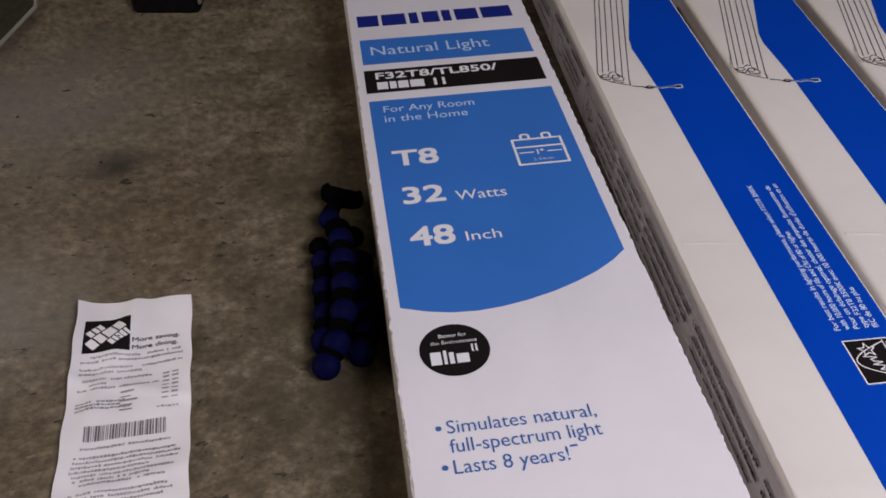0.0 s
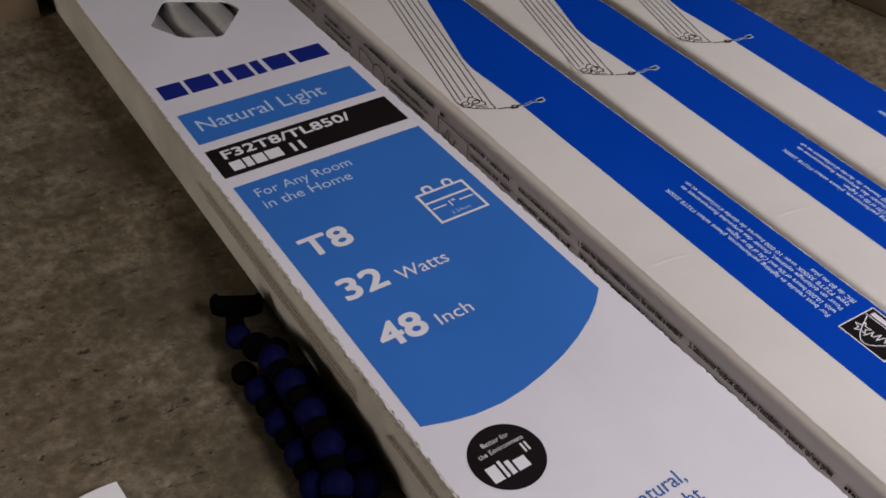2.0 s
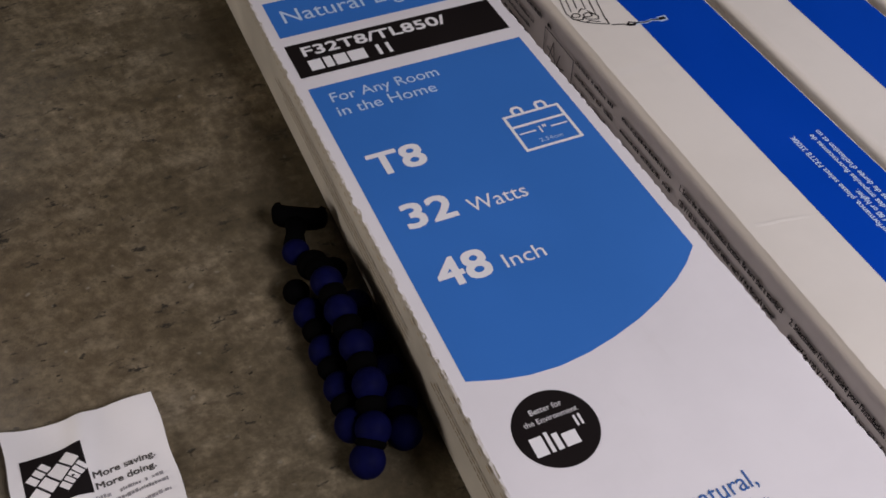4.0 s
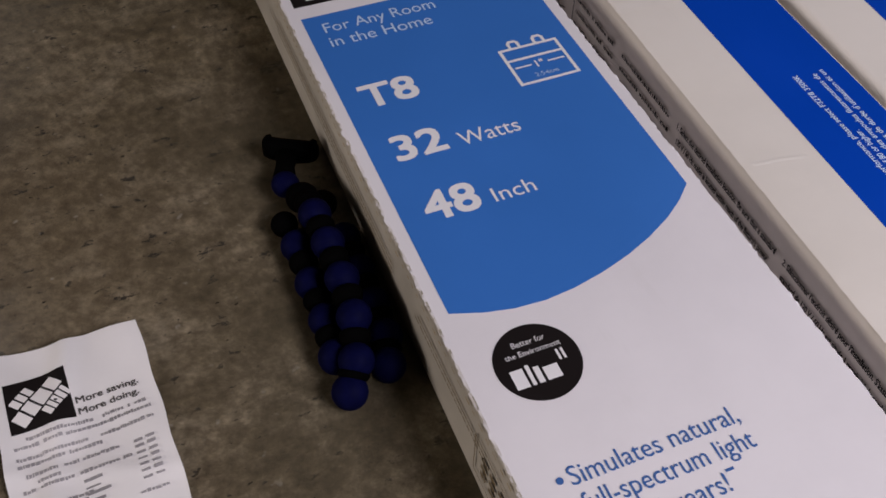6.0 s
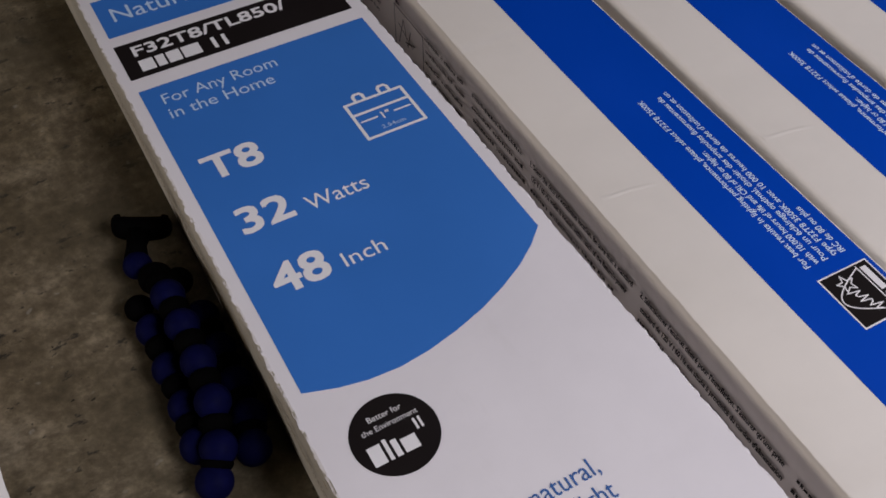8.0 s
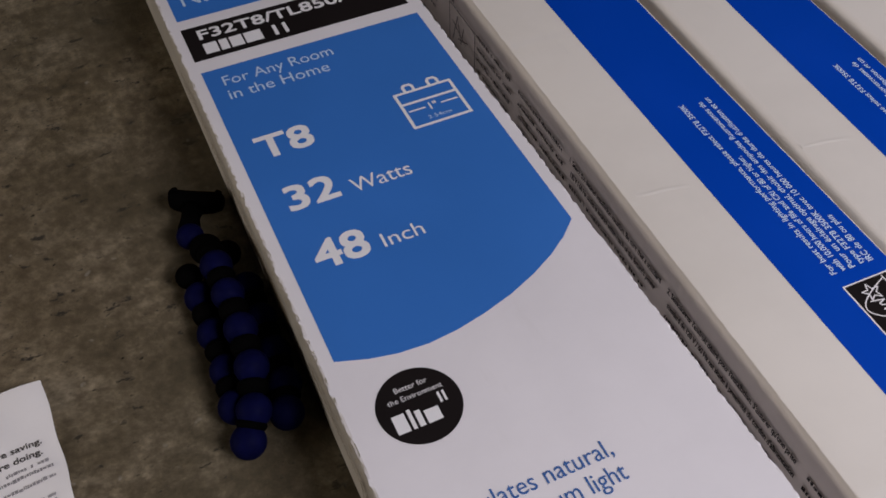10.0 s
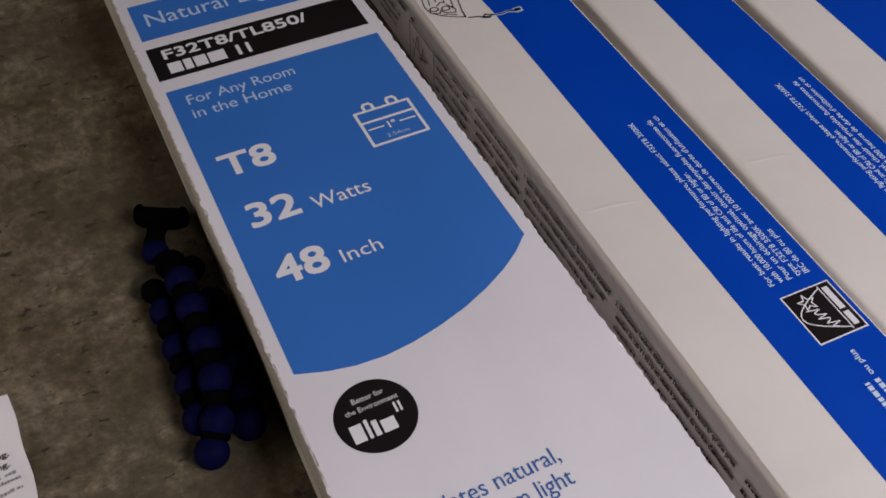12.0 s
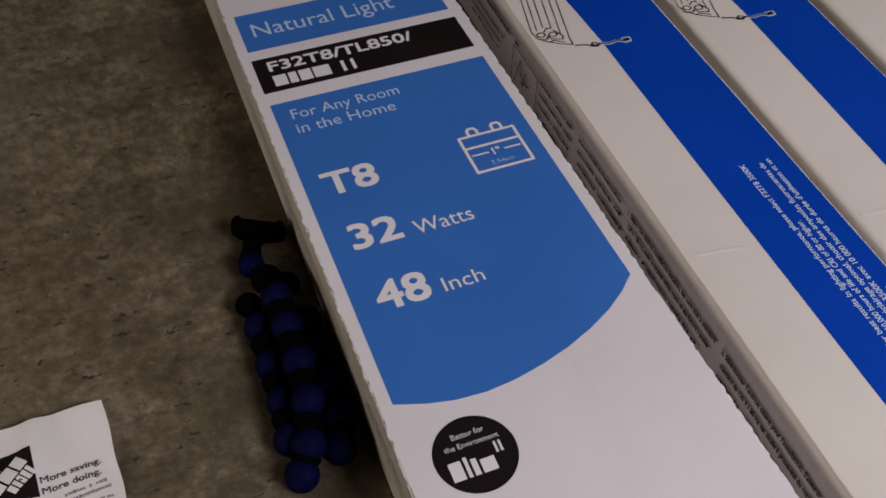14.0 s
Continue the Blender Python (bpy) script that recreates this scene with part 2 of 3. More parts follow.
def cap_height():
    bm = raw_text("H", 0.0)
    h = max(v.co.y for v in bm.verts)
    bm.free()
    return h


CAP = cap_height()


def lettering(body, x, y, width, cap, m, bold=0.0, lift=0.0003):
    """Text with its baseline's left end at (x, y), set to a width and a capital height; bold: thickening as a share of that height."""
    src = raw_text(body, 0.0)
    xs = [v.co.x for v in src.verts]
    a, w = min(xs), max(xs) - min(xs)
    bm = bmesh.new()
    t = bold * cap
    for k, (ox, oy) in enumerate(((-t, -t), (t, -t), (t, t), (-t, t), (0, 0)) if bold else ((0, 0),)):
        vs = {v: bm.verts.new(m @ Vector((x + t + (v.co.x - a) / w * (width - 2 * t) + ox, y + t + v.co.y / CAP * (cap - 2 * t) + oy, lift + 0.000006 * k))) for v in src.verts}
        for f in src.faces:
            bm.faces.new([vs[v] for v in f.verts])
    src.free()
    return bm


def disc(cx, cy, r, n=64, r2=None):
    return [(cx + r * math.cos(2 * math.pi * k / n), cy + (r2 or r) * math.sin(2 * math.pi * k / n)) for k in range(n)]


def tube_bm(pts, r, n=10, cap=True):
    """A round bar along points."""
    bm = bmesh.new()
    rings = []
    for i, p in enumerate(pts):
        p = Vector(p)
        d = (Vector(pts[min(i + 1, len(pts) - 1)]) - Vector(pts[max(i - 1, 0)])).normalized()
        u = d.cross(Vector((0.13, 0.21, 0.97))).normalized()
        v = d.cross(u)
        rr = r[i] if isinstance(r, (list, tuple)) else r
        rings.append([bm.verts.new(p + rr * (math.cos(2 * math.pi * k / n) * u + math.sin(2 * math.pi * k / n) * v)) for k in range(n)])
    for a, b in zip(rings, rings[1:]):
        for k in range(n):
            bm.faces.new((a[k], a[(k + 1) % n], b[(k + 1) % n], b[k]))
    if cap:
        bm.faces.new(rings[0][::-1])
        bm.faces.new(rings[-1])
    bmesh.ops.recalc_face_normals(bm, faces=bm.faces[:])
    return bm


def word_bars(x0, x1, y, h, rng, mean=0.006, gap=0.0012):
    """One line of unreadable words as plain bars."""
    out, x = [], x0
    while x < x1 - 0.001:
        w = min(mean * rng.uniform(0.4, 1.6), x1 - x)
        out.append((x, y, x + w, y + h))
        x += w + gap
    return out


# ---- the room ----
def setting(name, bm, mat, label):
    return tagged(part(name, bm, mat), label, "", "", "structure")


bm = bmesh.new()
bmesh.ops.create_grid(bm, x_segments=2, y_segments=2, size=1, matrix=Matrix.Translation(((RX0 + RX1) / 2, (RY0 + RY1) / 2, 0)) @ Matrix.Diagonal((4.0, 4.0, 1, 1)))
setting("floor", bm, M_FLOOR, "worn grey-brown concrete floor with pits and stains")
T = 0.12
bm = bmesh.new()
hx0, hx1, hy0, hy1 = TOP_OPENING
for x0, x1, y0, y1 in ((RX0 - T, hx0, RY0 - T, RY1 + T), (hx1, RX1 + T, RY0 - T, RY1 + T), (hx0, hx1, RY0 - T, hy0), (hx0, hx1, hy1, RY1 + T)):
    bmesh.ops.create_cube(bm, size=1, matrix=Matrix.Translation(((x0 + x1) / 2, (y0 + y1) / 2, RZ + T / 2)) @ Matrix.Diagonal((x1 - x0, y1 - y0, T, 1)))
setting("ceiling", bm, M_CEIL, "plain unseen ceiling with an added light opening")
setting("wall_north", box_bm(RX0, RX1, RY1, RY1 + T, 0.001, RZ), M_WALL, "plain unseen dark painted wall")


bm = bmesh.new()
py0, py1, pz0, pz1 = SIDE_OPENING
for y0, y1, z0, z1 in ((RY0, py0, 0.001, RZ), (py1, RY1, 0.001, RZ), (py0, py1, 0.001, pz0), (py0, py1, pz1, RZ)):
    bmesh.ops.create_cube(bm, size=1, matrix=Matrix.Translation((RX0 - T / 2, (y0 + y1) / 2, (z0 + z1) / 2)) @ Matrix.Diagonal((T, y1 - y0, z1 - z0, 1)))
setting("wall_west", bm, M_WALL, "plain unseen dark wall with an added low light opening")
setting("wall_east", box_bm(RX1, RX1 + T, RY0 - T, RY1 + T, 0.001, RZ), M_WALL, "plain unseen dark painted wall")
setting("wall_south", box_bm(RX0, RX1, RY0 - T, RY0, 0.001, RZ), M_WALL, "plain unseen dark painted wall")


# ---- cartons ----
def carton_shell(w, y0, y1, h, rng, hole=None, step=0.006, wear=0.0003, r=0.0016, e=0.0014, teeth=0.0):
    """A carton as a loft along y with crushed, slightly wavy edges; hole: outline of a hand hole in the top."""
    bm = bmesh.new()
    prof = [(r, 0), (w - e, 0), (w, e), (w, h - e - 0.0035), (w, h - e), (w - e * 0.35, h - e * 0.3), (w - e, h), (r, h), (r * 0.35, h - r * 0.3), (0, h - r), (0, h - r - 0.0035), (0, r)]
    n = int((y1 - y0) / step)
    cuts = [y0 + (y1 - y0) * k / n for k in range(n + 1)]
    if hole:
        hy0, hy1 = min(p[1] for p in hole) - 0.012, max(p[1] for p in hole) + 0.012
        cuts = sorted([c for c in cuts if not hy0 - 0.003 < c < hy1 + 0.003] + [hy0, hy1])
    rings = []
    for y in cuts:
        bow = 0.0012 * math.sin(y * 3.1 + 0.7)
        ring = []
        bite = teeth * rng.choice((0.0, 0.0, 0.0, 0.5, 1.0))
        tear = teeth * rng.choice((-0.2, 0.0, 0.0, 0.2, 0.4, 0.9))
        for k, (x, z) in enumerate(prof):
            x += bite if k in (8, 9) else -tear if k in (4, 5) else 0.0
            z -= bite * 0.4 if k == 8 else tear * 0.4 if k == 5 else 0.0
            j = wear if k in (5, 8) else wear * 0.35 if k in (4, 9) else 0.0
            ring.append(bm.verts.new((x + bow * (0 if 0 < x < w else 0.5) + rng.gauss(0, j), y, max(0.0, z + (rng.gauss(0, j) if z > r * 2 else 0)))))
        rings.append(ring)
    m = len(prof)
    for a, b in zip(rings, rings[1:]):
        for k in range(m):
            if hole and k == 6 and abs(a[0].co.y - hy0) < 1e-6:
                outer = [a[7], a[6], b[6], b[7]]
                hv = [bm.verts.new((x, y, h)) for x, y in hole]
                low = [bm.verts.new((x, y, h - 0.0014)) for x, y in hole]
                rim = []
                for loop in (outer, hv):
                    for p, q in zip(loop, loop[1:] + loop[:1]):
                        rim.append(bm.edges.get((p, q)) or bm.edges.new((p, q)))
                bmesh.ops.triangle_fill(bm, use_beauty=True, use_dissolve=False, edges=rim)
                for i in range(len(hv)):
                    bm.faces.new((hv[i], hv[(i + 1) % len(hv)], low[(i + 1) % len(hv)], low[i]))
                continue
            bm.faces.new((a[k], a[(k + 1) % m], b[(k + 1) % m], b[k]))
    bm.faces.new(rings[0])
    bm.faces.new(rings[-1][::-1])
    bmesh.ops.recalc_face_normals(bm, faces=bm.faces[:])
    return bm


LAMP_H, FIX_H = 0.060, 0.061
LAMP_X0, LAMP_W = -0.0082, 0.1655
LAMP_Y0, LAMP_Y1 = -0.47, 0.77


def lamp_carton():
    rng = random.Random(4)
    box = new("lamp_carton")
    box.matrix_world = pose(0, 0, 0)
    tagged(box, "long white carton of fluorescent tubes with blue printed panels", "carton")
    corners = [Vector(p) for p in ((0.0315, 0.4930), (0.0585, 0.5340), (0.1060, 0.5060), (0.1125, 0.4850), (0.0785, 0.4440), (0.0480, 0.4590))]
    hole = []
    for p, q, t in zip(corners[-1:] + corners[:-1], corners, corners[1:] + corners[:1]):
        p, t = q + (p - q).normalized() * 0.0055, q + (t - q).normalized() * 0.0055
        hole += [tuple((1 - w) ** 2 * p + 2 * w * (1 - w) * q + w * w * t) for w in (0.0, 0.33, 0.67, 1.0)]
    sh = carton_shell(LAMP_W, LAMP_Y0, LAMP_Y1, LAMP_H, rng, [(x - LAMP_X0, y) for x, y in hole], wear=0.00032, step=0.0024, teeth=0.0005)
    for v in sh.verts:
        v.co.x += LAMP_X0
    body = part("body", sh, M_TUBEBOX, box, "white board carton with a hexagonal hand hole")
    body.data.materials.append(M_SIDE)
    # faces towards -x take the board with shade in its colour
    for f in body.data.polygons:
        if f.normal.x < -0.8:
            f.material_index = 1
    m = pose(0, 0, LAMP_H)
    part("printed_panel", sheet(rect(-0.0004, 0.3010, 0.1476, 0.3456), m, 0.00015), M_SKY, box, "sky blue printed band")
    part("printed_panel", sheet(rect(-0.0008, 0.2535, 0.1482, 0.2908), m, 0.00015), M_BLACK, box, "black printed band")
    # main panel: its lower edge is a sagging arc
    arc = [(0.0, 0.0), (0.016, -0.0055), (0.030, -0.0085), (0.046, -0.0095), (0.062, -0.008), (0.079, -0.0045), (0.096, 0.0005), (0.112, 0.007), (0.127, 0.0148), (0.139, 0.0230), (0.1492, 0.0322)]
    part("printed_panel", sheet(arc + [(0.1492, 0.2411), (-0.0002, 0.2411)], m, 0.00015), M_SKY, box, "large sky blue panel with a curved lower edge")
    # maker's mark: seven plain navy blocks
    for x0, x1 in ((0.0, 0.0195), (0.0225, 0.0445), (0.0480, 0.0560), (0.0600, 0.0755), (0.0785, 0.0865), (0.0905, 0.1115), (0.1150, 0.1430)):
        part("mark_block", bars([(x0, 0.3705, x1, 0.3925)], m), M_NAVY, box, "navy block of the maker's mark")
    for txt, x, y, w, cap, bold, mat in (
            ("Natural Light", 0.0080, 0.3166, 0.1040, 0.0156, 0.0, M_PALE),
            ("F32T8/TL850/", 0.0083, 0.2750, 0.103, 0.0108, 0.030, M_WHITE),
            ("For Any Room", 0.0103, 0.2228, 0.0725, 0.0093, 0.0, M_PALE),
            ("in the Home", 0.0100, 0.2084, 0.0655, 0.0093, 0.0, M_PALE),
            ("T8", 0.0108, 0.1482, 0.0338, 0.0198, 0.032, M_WHITE),
            ("32", 0.0132, 0.1020, 0.0298, 0.0195, 0.032, M_WHITE),
            ("Watts", 0.0500, 0.1012, 0.0358, 0.0106, 0.0, M_WHITE),
            ("48", 0.0132, 0.0558, 0.0300, 0.0200, 0.032, M_WHITE),
            ("Inch", 0.0502, 0.0567, 0.0236, 0.0096, 0.0, M_WHITE),
            ("Simulates natural,", 0.0148, -0.0990, 0.081, 0.0086, 0.0, M_BLUETEXT),
            ("full-spectrum light", 0.0148, -0.1115, 0.081, 0.0086, 0.0, M_BLUETEXT),
            ("Lasts 8 years!", 0.0150, -0.1250, 0.060, 0.0086, 0.0, M_BLUETEXT)):
        part("lettering", lettering(txt, x, y, w, cap, m, bold, 0.0003), mat, box)
    for x0, x1 in ((0.0085, 0.0175), (0.0190, 0.0245), (0.0260, 0.0345), (0.0358, 0.0475), (0.0555, 0.0580), (0.0625, 0.0650)):
        part("white_bar", bars([(x0, 0.2585, x1, 0.2700)], m, 0.0003), M_WHITE, box, "plain white bar on the black band")
    for y in (-0.0950, -0.1205):
        part("bullet", sheet(disc(0.0105, y, 0.0017, 16), m, 0.0003), M_BLUETEXT, box)
    part("bullet", bars([(0.0765, -0.1170, 0.0805, -0.1157)], m, 0.0003), M_BLUETEXT, box)
    # round badge
    part("badge", sheet(disc(0.0275, -0.0390, 0.0205), m, 0.0002), M_BLACK, box, "round black badge")
    part("lettering", lettering("Better for", 0.0195, -0.0292, 0.0165, 0.0030, m, 0.0, 0.0004), M_WHITE, box)
    part("lettering", lettering("the Environment", 0.0140, -0.0344, 0.0275, 0.0028, m, 0.0, 0.0004), M_WHITE, box)
    part("badge_mark", bars([(0.0128, -0.0500, 0.0190, -0.0400), (0.0204, -0.0500, 0.0222, -0.0392), (0.0236, -0.0500, 0.0264, -0.0412), (0.0278, -0.0500, 0.0350, -0.0428),
                             (0.0372, -0.0420, 0.0384, -0.0362), (0.0396, -0.0420, 0.0408, -0.0362)], m, 0.0004), M_WHITE, box, "white bars of the badge mark")
    # tube-end pictogram
    u = [[(0.1018, 0.1352), (0.1386, 0.1352), (0.1386, 0.1674), (0.1018, 0.1674), (0.1018, 0.1352)], [(0.1018, 0.1570), (0.1386, 0.1570)]]
    for cx in (0.1122, 0.1286):
        u.append([(cx - 0.0030, 0.1674), (cx - 0.0030, 0.1722), (cx - 0.0017, 0.1740), (cx + 0.0017, 0.1740), (cx + 0.0030, 0.1722), (cx + 0.0030, 0.1674)])
    part("pictogram", strokes(u, 0.0020, m, 0.0003), M_WHITE, box, "white line pictogram of a tube end")
    part("pictogram", strokes([[(0.1045, 0.1500), (0.1145, 0.1500)], [(0.1258, 0.1500), (0.1360, 0.1500)]], 0.0013, m, 0.0003), M_WHITE, box)
    part("lettering", lettering('1"', 0.1175, 0.1468, 0.0052, 0.0062, m, 0.03, 0.0003), M_WHITE, box)
    part("lettering", lettering("2.54cm", 0.1130, 0.1392, 0.0150, 0.0032, m, 0.0, 0.0003), M_PALE, box)
    # torn perforation along the upper left edge
    dashes, yy = [], LAMP_Y0 + 0.01
    while yy < LAMP_Y1 - 0.01:
        ln = rng.uniform(0.0020, 0.0045)
        dashes.append((-yy - ln, LAMP_H - rng.uniform(0.0036, 0.0044), -yy, LAMP_H - rng.uniform(0.0026, 0.0030)))
        yy += ln + rng.uniform(0.0030, 0.0060)
    edge_side = Matrix.Translation((LAMP_X0 - 0.0004, 0, 0)) @ Matrix(((0, 0, -1, 0), (-1, 0, 0, 0), (0, 1, 0, 0), (0, 0, 0, 1)))
    tagged(part("perforation", bars(dashes, edge_side, 0.0004), M_KRAFT, box, "torn perforation dashes"), kind="stuff")
    # left side: rows of small brown words and an outlined notice
    side = Matrix.Translation((LAMP_X0 - 0.0006, 0, 0)) @ Matrix(((0, 0, -1, 0), (-1, 0, 0, 0), (0, 1, 0, 0), (0, 0, 0, 1)))
    rows = []
    for a, b, zs in ((0.055, 0.30, (0.038, 0.0335, 0.029)), (-0.16, 0.025, (0.040, 0.0355)), (-0.30, -0.19, (0.040, 0.036, 0.032, 0.028))):
        for z in zs:
            rows += word_bars(a, b - rng.uniform(0, 0.03), z, 0.0016, rng, 0.0042, 0.0009)
    part("side_print", bars([(-x1, y0, -x0, y1) for x0, y0, x1, y1 in rows if not -0.13 < x0 < -0.07], side), M_BROWNINK, box, "rows of small brown print")
    part("side_print", strokes([[(0.055, 0.014), (0.145, 0.014), (0.145, 0.045), (0.055, 0.045), (0.055, 0.014)]], 0.0009, side), M_BROWNINK, box, "thin outlined notice")
    part("side_print", bars([(0.062 + 0.009 * k, 0.020 + 0.007 * j, 0.068 + 0.009 * k, 0.0235 + 0.007 * j) for k in range(8) for j in range(3)], side), M_BROWNINK, box)
    return box


lamp_carton()


def fluorescent_tube():
    tube = new("fluorescent_tube")
    tagged(tube, "white fluorescent tube inside the carton", "lamp tube", "tubes in the carton")
    ya, yb = LAMP_Y0 + 0.012, LAMP_Y1 - 0.012
    part("glass", tube_bm([(0, ya + 0.012, 0), (0, yb - 0.012, 0)], 0.0142, 24), M_GLASS, tube, smooth=True)
    for y, s in ((ya, 1), (yb, -1)):
        part("end_cap", tube_bm([(0, y, 0), (0, y + s * 0.0125, 0)], 0.0143, 24), M_STEEL, tube, "metal end cap", True)
    return tube


first = fluorescent_tube()
first.matrix_basis = pose(0.0085, 0, 0.0450)
for k in range(1, 5):
    copy_thing(first, pose(0.0085 + 0.0290 * k, 0, 0.0450))
for k in range(5):
    copy_thing(first, pose(0.0085 + 0.0290 * k, 0, 0.0148))


def fixture_carton(w, rng_seed, y0=-0.20, soft=0.0045, crisp=30):
    """Long carton of a shop light: cream board, royal blue stripe, line drawing, small print."""
    rng = random.Random(rng_seed)
    box = new("fixture_carton")
    tagged(box, "long cream carton of a shop light with a royal blue stripe", "carton", "shop light cartons side by side")
    y1 = 1.04
    shell = part("body", carton_shell(w, y0, y1, FIX_H, rng, wear=0.00010, r=soft), M_FIXBOX, box, smooth=True)
    shell.data.set_sharp_from_angle(angle=radians(crisp))
    m = pose(0, 0, FIX_H)
    edge = [(0.0455, y0 + 0.004), (0.0450, 0.228), (0.0435, 0.262), (0.0418, 0.290), (0.0440, 0.308), (0.0640, 0.382), (0.0850, 0.458), (w - 0.0016, 0.513)]
    part("printed_stripe", sheet(edge + [(w - 0.0015, y0 + 0.004)], m, 0.00015), M_ROYAL, box, "royal blue printed stripe")
    # a shallow crease across the board
    cr = bmesh.new()
    ridge = [(0.006, 0.0312), (0.014, 0.0300), (0.022, 0.0294), (0.030, 0.0280), (0.038, 0.0262)]
    lo = [cr.verts.new((x, y - 0.0016, FIX_H)) for x, y in ridge]
    mid = [cr.verts.new((x, y, FIX_H + (0.00018 if 0 < k < 4 else 0.00005))) for k, (x, y) in enumerate(ridge)]
    hi = [cr.verts.new((x, y + 0.0016, FIX_H)) for x, y in ridge]
    for p, q in ((lo, mid), (mid, hi)):
        for k in range(4):
            cr.faces.new((p[k], p[k + 1], q[k + 1], q[k]))
    part("crease", cr, M_FIXBOX, box, "shallow crease in the board")
    # drawing of the light: long parallel lines, an end plate and a cord with a plug
    dx = 0.220
    lines = []
    for sx, sy in ((0.0025, 0.252), (0.0070, 0.253), (0.0125, 0.255), (0.0178, 0.252), (0.0215, 0.244), (0.0250, 0.236)):
        e = 0.235
        lines.append([(sx, sy), (sx + dx * e, sy + e)])
    part("drawing", strokes(lines, 0.0008, m, 0.00025), M_GREYINK, box, "thin grey lines of a strip light")
    lines = [[(0.0025, 0.252), (0.0040, 0.2440), (0.0105, 0.2375), (0.0190, 0.2325), (0.0245, 0.2300), (0.0255, 0.2360)]]
    for cx, cy in ((0.0078, 0.2472), (0.0160, 0.2452)):
        lines.append([(cx + 0.0030 * math.cos(k * math.pi / 5), cy + 0.0026 * math.sin(k * math.pi / 5)) for k in range(11)])
    lines += [[(0.0045, 0.2430), (0.0100, 0.2412), (0.0118, 0.2440), (0.0135, 0.2405), (0.0205, 0.2380)], [(0.0205, 0.2380), (0.0222, 0.2415), (0.0180, 0.2500)], [(0.0112, 0.2500), (0.0150, 0.2535), (0.0178, 0.2520)],
              [(0.0100, 0.2375), (0.0140, 0.2385), (0.0200, 0.2345)]]
    part("drawing", strokes(lines, 0.0009, m, 0.0003), M_BLACK, box, "drawn end plate of a strip light")
    cord = [(0.0260, 0.2285), (0.0340, 0.2262), (0.0365, 0.2235), (0.0400, 0.2225), (0.0425, 0.2250), (0.0385, 0.2272), (0.0360, 0.2250), (0.0400, 0.2238), (0.0440, 0.2245), (0.0490, 0.2228), (0.0545, 0.2240), (0.0590, 0.2225),
            (0.0635, 0.2232)]
    part("drawing", strokes([cord[7:], [(0.0600, 0.2210), (0.0645, 0.2215), (0.0648, 0.2245), (0.0600, 0.2245)]], 0.0026, m, 0.00022), M_PALE, box, "pale outline of the drawn cord")
    part("drawing", strokes([cord, [(0.0600, 0.2218), (0.0640, 0.2222), (0.0640, 0.2240), (0.0600, 0.2240)]], 0.0012, m, 0.0004), M_BLACK, box, "drawn cord and plug")
    # small white print along the stripe, read from the side
    turn = m @ Matrix.Rotation(radians(90), 4, "Z")
    for i, (txt, y_end) in enumerate((("For best results in lighting performance, please select F32T8 3500K", 0.0855), ("with 10,000 hours of life and CRI of 80 or higher.", 0.034),
                                      ("Pour un éclairage optimal, choisir des ampoules fluorescentes de", 0.083), ("type F32T8 3500K avec 10 000 heures de durée d'utilisation et un", 0.085), ("IRC de 80 ou plus", -0.0235))):
        part("lettering", lettering(txt, -0.058, -(0.0716 + 0.0058 * i), y_end + 0.058, 0.0037, turn, 0.02, 0.0003), M_STRIPETEXT, box)
    part("lettering", lettering("ou plus", -0.124, -0.0815, 0.0160, 0.0034, turn, 0.03, 0.0003), M_STRIPETEXT, box)
    more = word_bars(-0.190, -0.1265, -0.0815, 0.0030, rng, 0.0022, 0.0007) + word_bars(-0.190, -0.1270, -0.0752, 0.0030, rng, 0.0022, 0.0007)
    tagged(part("stripe_print", bars(more, turn, 0.0003), M_STRIPETEXT, box, "small pale print"), kind="stuff")
    # square rating mark, plain shapes
    qx0, qy0, qs = 0.0679, -0.0998, 0.0335
    qx1, qy1 = qx0 + 0.0314, qy0 + qs
    part("rating_mark", sheet(rect(qx0, qy0, qx1, qy1), m, 0.0002), M_WHITE, box, "white border of the square mark")
    part("rating_mark", sheet(rect(qx0 + 0.0009, qy0 + 0.0009, qx1 - 0.0009, qy1 - 0.0009), m, 0.0003), M_BLACK, box, "black square mark")
    band = qx1 - 0.0084
    arcpts = [(band - 0.020 * math.sin(math.pi * k / 14) * 1.05, qy0 + 0.003 + (qs - 0.006) * k / 14) for k in range(15)]
    script = [(band - 0.006 - 0.0035 * math.sin(2.4 * k) - 0.0006 * k, qy0 + 0.006 + 0.0013 * k) for k in range(12)]
    sx, sy = band - 0.0115, qy1 - 0.0085
    star = [(sx + (0.0052 if k % 2 == 0 else 0.0022) * math.cos(math.pi * (k / 5 + 0.5)), sy + (0.0052 if k % 2 == 0 else 0.0022) * math.sin(math.pi * (k / 5 + 0.5))) for k in range(11)]
    part("rating_mark", strokes([arcpts, script, star, [(band, qy0 + 0.002), (band, qy1 - 0.002)]], 0.0007, m, 0.0004), M_WHITE, box, "white arc, star and flourish")
    part("rating_mark", bars([(band + 0.0016, qy0 + 0.0035, band + 0.0052, qy0 + 0.0125), (band + 0.0016, qy0 + 0.0145, band + 0.0052, qy1 - 0.0035)], m, 0.0004), M_WHITE, box, "plain white bars")
    # instructions on the long side, read from that side
    side = Matrix.Translation((-0.0009, 0, 0)) @ Matrix(((0, 0, -1, 0), (-1, 0, 0, 0), (0, 1, 0, 0), (0, 0, 0, 1)))
